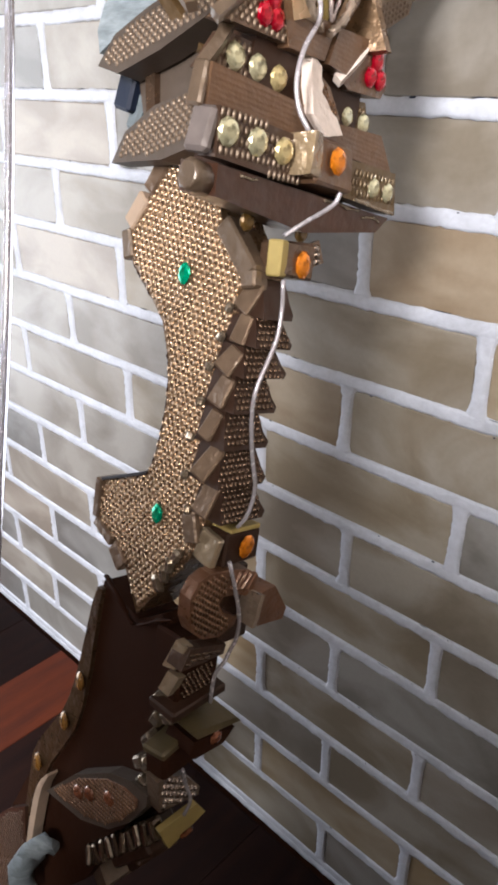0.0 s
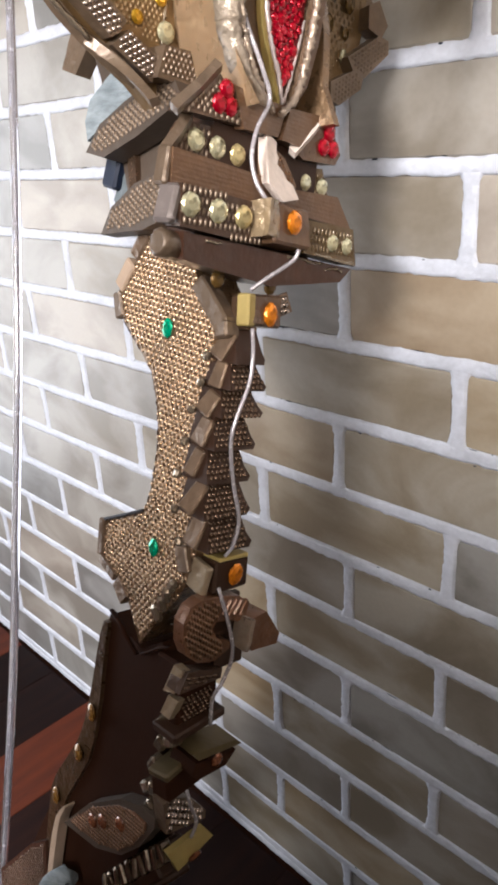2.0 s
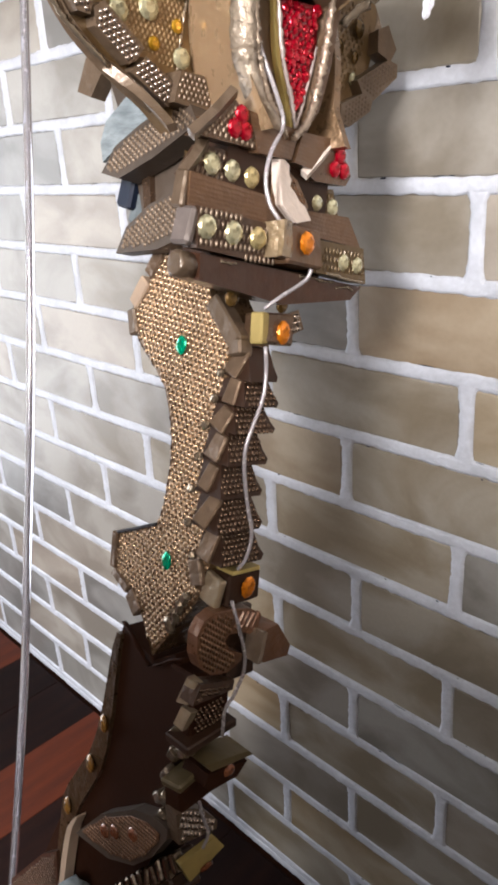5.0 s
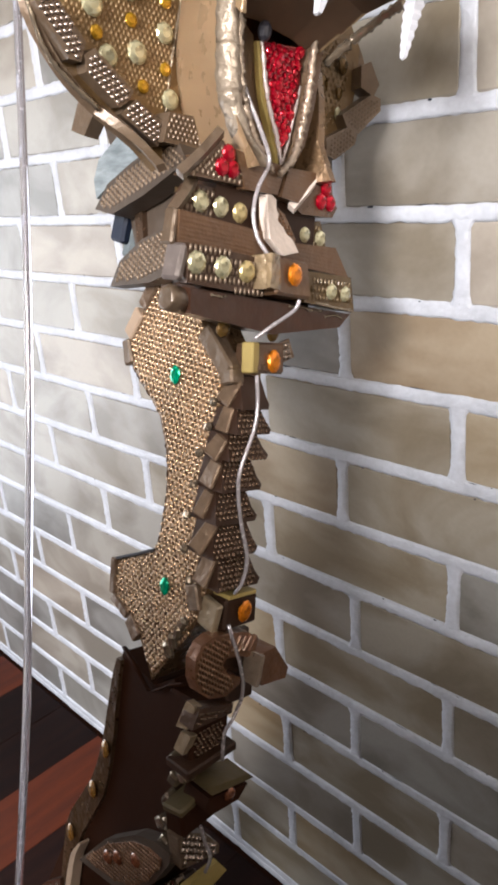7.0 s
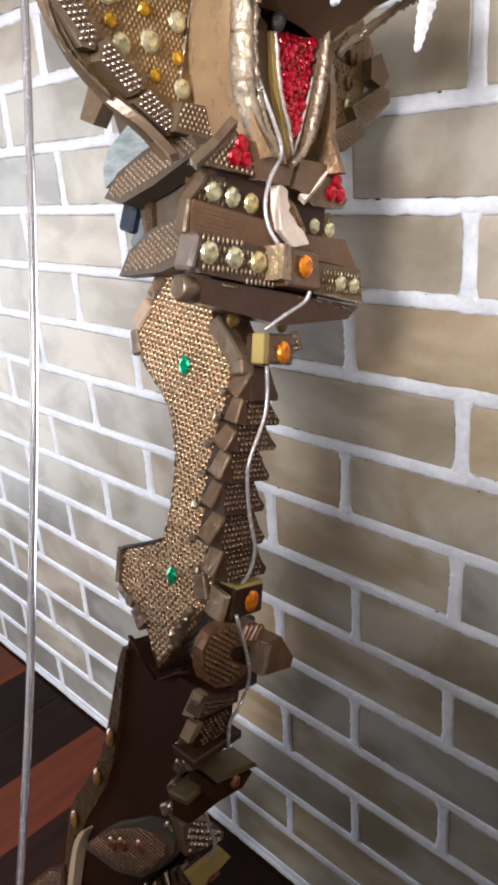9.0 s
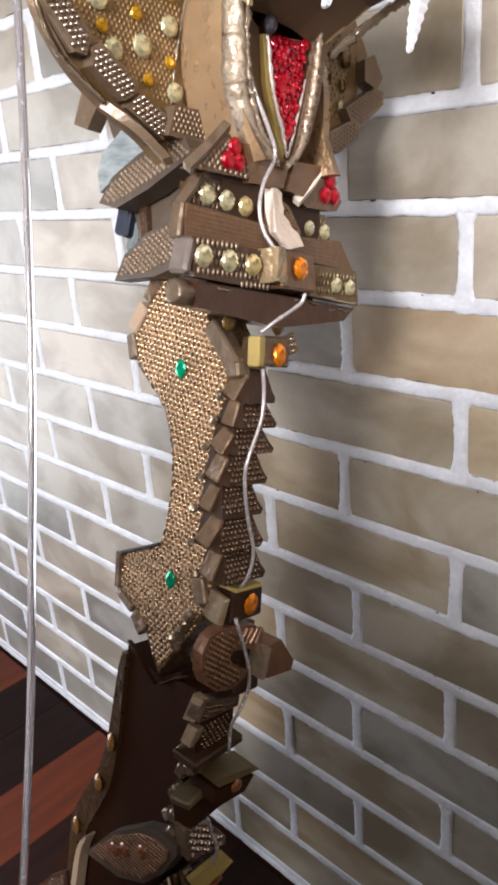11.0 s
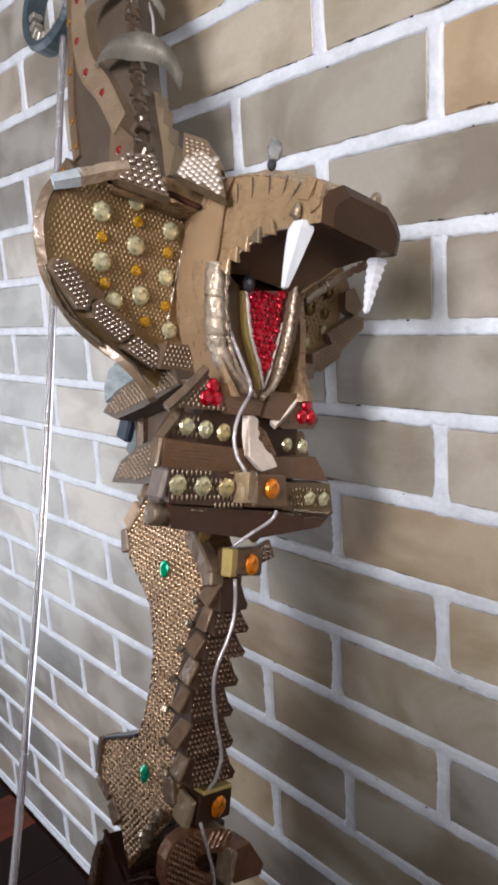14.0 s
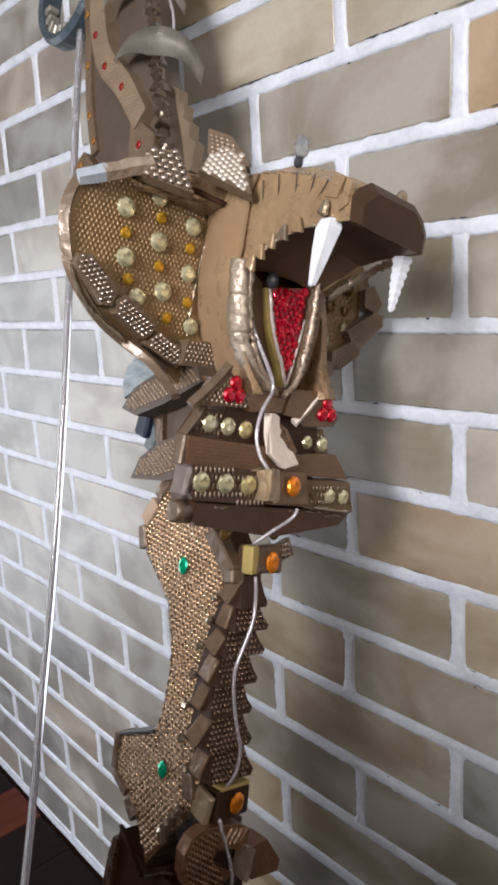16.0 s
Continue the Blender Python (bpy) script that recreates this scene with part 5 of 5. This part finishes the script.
studs("weave", [(-.170, .950), (-.158, .964), (-.132, .977), (-.090, .992), (-.078, .977), (-.118, .961), (-.151, .949)], side_face(-.037), DULLWEAVE, scale_, pu=.0046, pv=.0028, size=(.0013, .0019), h=.0011, turn=.35)
part("fabric_scale", prism([(-.176, .957), (-.181, .970), (-.177, .984), (-.156, .998), (-.118, 1.008), (-.106, .990), (-.140, .976), (-.161, .966)], "y", -.034, PLY, .003), FABRIC, bow, "blue grey fabric covered scale")
leaf = part("leaf_scale", prism([(-.150, .896), (-.141, .914), (-.118, .929), (-.078, .942), (-.068, .914), (-.105, .901)], "y", -.034, PLY, .002), GREYBROWN, bow)
studs("weave", [(-.148, .898), (-.140, .913), (-.118, .927), (-.079, .940), (-.071, .918), (-.106, .904)], side_face(-.034), DULLWEAVE, leaf, pu=.0046, pv=.0028, size=(.0013, .0019), h=.0011, turn=.35)
part("small_tab", rough_up(prism([(-.2219, 1.0335), (-.1960, 1.0263), (-.2110, 1.0050), (-.2300, 1.0104)], "y", -.026, -.014, .0012), .0008, 26), TAUPE, bow)
part("woven_strip", prism([(-.150, .966), (-.141, .968), (-.131, .925), (-.138, .923)], "y", -.022, -.017, .0008), WEAVEDARK, bow)
part("navy_clip", block((-.164, -.012, .946), (.018, .018, .034), (0, 12, 0), .002, seed=27), NAVY, bow, "navy plastic clip")
part("grey_clip", block((-.160, -.008, .930), (.011, .014, .024), (0, 18, 0), .002, seed=28), BLUEGREY, bow, "blue grey worn clip")

# -- ring at the back, string and wire --
ring = bmesh.new()
loops = []
for k in range(30):
    a = 2 * math.pi * k / 30
    loops.append([ring.verts.new((-.452 + r * math.cos(a), y, 1.398 + r * math.sin(a))) for r, y in ((.053, -.011), (.060, -.013), (.064, -.008), (.064, .008), (.060, .013), (.053, .011))])
for k in range(30):
    p, q = loops[k], loops[(k + 1) % 30]
    for m in range(6):
        ring.faces.new((p[m], q[m], q[(m + 1) % 6], p[(m + 1) % 6]))
ring_ob = part("pulley_ring", ring, RINGDARK, bow, "dark blue grey pulley ring")
for i in range(9):
    a = radians(195 + i * 16)
    part("ring_tooth", block((-.452 + .048 * math.cos(a), -.002, 1.398 + .048 * math.sin(a)), (.006, .012, .012), (0, -math.degrees(a) + 90, 0), .001, (1.5, 1)), PEWTER, ring_ob)
part("ring_arm", block((-.405, .0, 1.41), (.07, .012, .016), (0, -10, 0), .002), PEWTER, ring_ob)
STRING = [(-.270, 0, .255), (-.272, 0, .34), (-.280, 0, .497), (-.291, 0, .607), (-.309, 0, .763), (-.333, 0, .911), (-.361, 0, 1.05), (-.407, 0, 1.262), (-.426, 0, 1.36), (-.448, 0, 1.47)]
tube = part("bow_string", sweep(smooth_line(STRING, 60), .0039, 10), TUBE, bow, "clear plastic tube used as bow string")
part("core", sweep(smooth_line(STRING, 60), .0010, 6), WIRE, tube)
WIRES = ([(-.044, -.034, 1.035), (-.034, -.031, 1.012), (-.029, -.020, .992), (-.0275, -.0130, .978), (-.0265, -.0210, .961), (-.0250, -.0240, .946), (-.0220, -.0215, .933), (-.0165, -.0165, .9235)],
         [(-.010, .010, .900), (-.012, .008, .893), (-.018, -.004, .882), (-.024, -.012, .873)],
         [(-.021, -.009, .851), (-.0195, -.007, .835), (-.0175, -.009, .818), (-.017, -.018, .792), (-.017, -.017, .775), (-.017, -.010, .752), (-.016, -.003, .732), (-.017, -.004, .715), (-.021, -.006, .706)],
         [(-.014, -.0150, .6885), (-.012, -.0060, .6674), (-.012, .0025, .6474), (-.014, .0062, .6320), (-.016, .0050, .6220), (-.016, .0015, .6150), (-.018, -.0025, .6052), (-.018, -.0013, .5850)],
         [(-.018, -.0150, .5400), (-.018, -.0100, .5270), (-.016, -.0040, .5120), (-.017, -.0060, .5000)])
for w in WIRES:
    part("front_wire", sweep(smooth_line(w, 26), .0013, 8), WIRE, bow, "thin silver grey wire down the front ridge")


# ---- pieces of the wall and floor ----
# where single upright joints stand off the even bond, in millimetres, by course and place
NUDGE = {(0, -3): -40, (1, -3): -38, (2, -3): -27, (3, -3): -12, (3, -4): -30, (4, -3): -17, (5, -3): -10, (5, -4): -20, (6, 0): 6, (7, -1): -3, (7, -2): -5, (7, -3): -16,
         (7, -4): -20, (8, 0): -5, (8, -3): -7, (9, -3): -8, (9, -4): -29, (10, 0): 2, (10, -3): -3, (11, -2): 3, (12, -2): 5, (12, -3): -5, (14, -3): -6, (15, -3): -12, (17, -3): 9}


def joints_x(n, lo, hi):
    """Where the upright joints of a course stand."""
    off = 0.0 if n % 2 else -0.515 * LENGTH
    k0, k1 = math.floor((lo - off) / LENGTH), math.ceil((hi - off) / LENGTH)
    rnd = random.Random(n * 7 + 3)
    out = []
    for k in range(k0, k1 + 1):
        near = [(n, j) for j in range(k, min(0, k + 3)) if (n, j) in NUDGE] if k < -2 else [(n, k)]
        out.append(off + k * LENGTH + rnd.uniform(-.0015, .0015) + NUDGE.get(near[0] if near else (n, k), 0) / 1000)
    return out


def brick_bm(w, h, seed):
    bm = bmesh.new()
    bmesh.ops.create_cube(bm, size=1)
    for v in bm.verts:
        v.co = Vector((v.co.x * w, v.co.y * 0.034, v.co.z * h))
    bmesh.ops.bevel(bm, geom=[e for e in bm.edges if all(q.co.y < 0 for q in e.verts)], offset=0.0022, segments=1, affect="EDGES")
    return bm


rest = bmesh.new()
brick_kinds = []
for s in range(24):
    bm = brick_bm(LENGTH - JOINT + .003, COURSE - JOINT + .003, s)
    rnd = random.Random(s)
    for v in bm.verts:
        v.co.x += rnd.uniform(-.0009, .0009)
        v.co.z += rnd.uniform(-.0009, .0009)
    me = bpy.data.meshes.new("brick")
    bm.to_mesh(me)
    bm.free()
    me.materials.append((BRICK, GREYEDBRICK, BEIGEBRICK, TANBRICK)[s // 6])
    brick_kinds.append(me)
# bricks of a clear tone of their own: course and a spot inside the brick
TAN_AT = ((15, 0.03), (10, -0.04), (8, -0.19))
BEIGE_AT = ((16, -0.13), (15, -0.15), (14, -0.02), (12, -0.03), (15, -0.27), (11, -0.06), (12, -0.04))
pick = random.Random(11)
for n in range(0, int(TOP / COURSE)):
    xs = joints_x(n, X0, X1)
    for a, b in zip(xs, xs[1:]):
        c = ((a + b) / 2, 0.0175 + pick.uniform(-.0008, .0008), (n + 0.5) * COURSE)
        if -1.5 < c[0] < 0.45 and c[2] < 1.5:
            # left bricks mostly take the greyed kind, in place of cool sheen
            cool = pick.random() < (.92 if c[0] < -.42 else .16)
            tone = 3 if any(n == m and a < x < b for m, x in TAN_AT) else 2 if any(n == m and a < x < b for m, x in BEIGE_AT) else int(cool)
            ob = new("brick", brick_kinds[pick.randrange(6) + 6 * tone])
            ob.parent = wall_brick
            ob.matrix_basis = Matrix.LocRotScale(Vector(c), Euler((pick.uniform(-.008, .008), 0, pick.uniform(-.006, .006))), Vector(((b - a) / LENGTH, 1, 1)))
        elif X0 < a and b < X1:
            bmesh.ops.create_cube(rest, size=1, matrix=Matrix.Translation(c) @ Matrix.Diagonal((b - a - JOINT, .034, COURSE - JOINT, 1)))
tagged(part("brick_field", rest, BRICK, wall_brick), kind="stuff")


def mortar():
    """Hand-struck joints, a little proud, with ragged edges."""
    verts, faces = [], []
    rnd = random.Random(5)

    def strip(points, across, seed, flare=0.0):
        k0 = len(verts)
        last = len(points) - 1
        for i, p in enumerate(points):
            end = flare * max(0, 1 - min(i, last - i) / 4) ** 2
            w = JOINT * 0.47 * (1 + 0.16 * noise.noise(Vector((i * .55, seed * 3.1, 1)))) + rnd.uniform(-.0007, .0007) + end
            w2 = JOINT * 0.47 * (1 + 0.16 * noise.noise(Vector((i * .55, seed * 3.1, 9)))) + rnd.uniform(-.0007, .0007) + end
            for s, y in ((-w - .0012, .006), (-w, -.0002), (-w * .6, -.0009), (w2 * .6, -.0009), (w2, -.0002), (w2 + .0012, .006)):
                verts.append((p[0] + across[0] * s, y + rnd.uniform(-.0006, .0005), p[1] + across[1] * s))
        for i in range(len(points) - 1):
            for j in range(5):
                a = k0 + i * 6 + j
                faces.append((a, a + 1, a + 7, a + 6))
    for n in range(-1, int(TOP / COURSE) + 1):
        z = n * COURSE if n >= 0 else -0.012
        step = 0.006
        m = int((X1 - X0) / step)
        strip([(X0 + i * step, z + .0012 * noise.noise(Vector((i * .06, n, 0)))) for i in range(m + 1)], (0, 1), n)
        for x in joints_x(n, X0, X1) if n >= 0 else ():
            lean = rnd.uniform(-.002, .002)
            strip([(x + lean * (i / 18 - .5), z + JOINT * .3 + (COURSE - JOINT * .6) * i / 18) for i in range(19)], (-1, 0), n * 40 + x, rnd.uniform(.002, .005))
    me = bpy.data.meshes.new("mortar")
    me.from_pydata(verts, [], faces)
    for f in me.polygons:
        f.use_smooth = True
    me.materials.append(MORTAR)
    ob = new("mortar", me)
    ob.parent = wall_brick
    tagged(ob, "white painted mortar joints", kind="stuff")


mortar()

# small dark chips along the joints
chips_and_slivers = bmesh.new()
rnd = random.Random(31)
for k in range(240):
    n = rnd.randrange(1, 18)
    x = rnd.uniform(-1.2, 0.3)
    r = rnd.uniform(.0004, .0011)
    bmesh.ops.create_icosphere(chips_and_slivers, subdivisions=1, radius=r, matrix=Matrix.Translation((x, -.0006, n * COURSE + rnd.choice((-1, 1, 1)) * JOINT * rnd.uniform(.42, .56))) @ Matrix.Diagonal((rnd.uniform(1, 2.4), .5, .8, 1)))
# thin dark slivers laid along the joints' upper edges
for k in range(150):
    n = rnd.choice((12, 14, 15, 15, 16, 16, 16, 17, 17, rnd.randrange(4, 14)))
    bmesh.ops.create_icosphere(chips_and_slivers, subdivisions=1, radius=rnd.uniform(.0003, .0006), matrix=Matrix.Translation((rnd.uniform(-.75, .12), -.0004, n * COURSE + JOINT * rnd.uniform(.49, .55))) @ Matrix.Diagonal((rnd.uniform(6, 26), .5, 1, 1)))
tagged(part("chips_and_slivers", chips_and_slivers, NAVY, wall_brick), kind="stuff")

plank_w = 0.125
rnd = random.Random(21)
kinds = []
for mat in (FLOORWOOD, REDWOOD):
    bm = block((0, 0, 0), (plank_w - .0008, 1.5, .012), bevel=.0004)
    me = bpy.data.meshes.new("plank")
    bm.to_mesh(me)
    bm.free()
    me.materials.append(mat)
    kinds.append(me)
for j in range(-14, 19):
    x = -0.655 + j * plank_w
    if X0 - .1 < x < X1 + .1:
        for k in range(2):
            ob = new("plank", kinds[j in (0, -3, -5)])
            ob.parent = floor
            ob.matrix_basis = pose(x, -0.006 - 0.75 - k * 1.501, FLOOR_Z - .006 + rnd.uniform(-.0004, .0004))
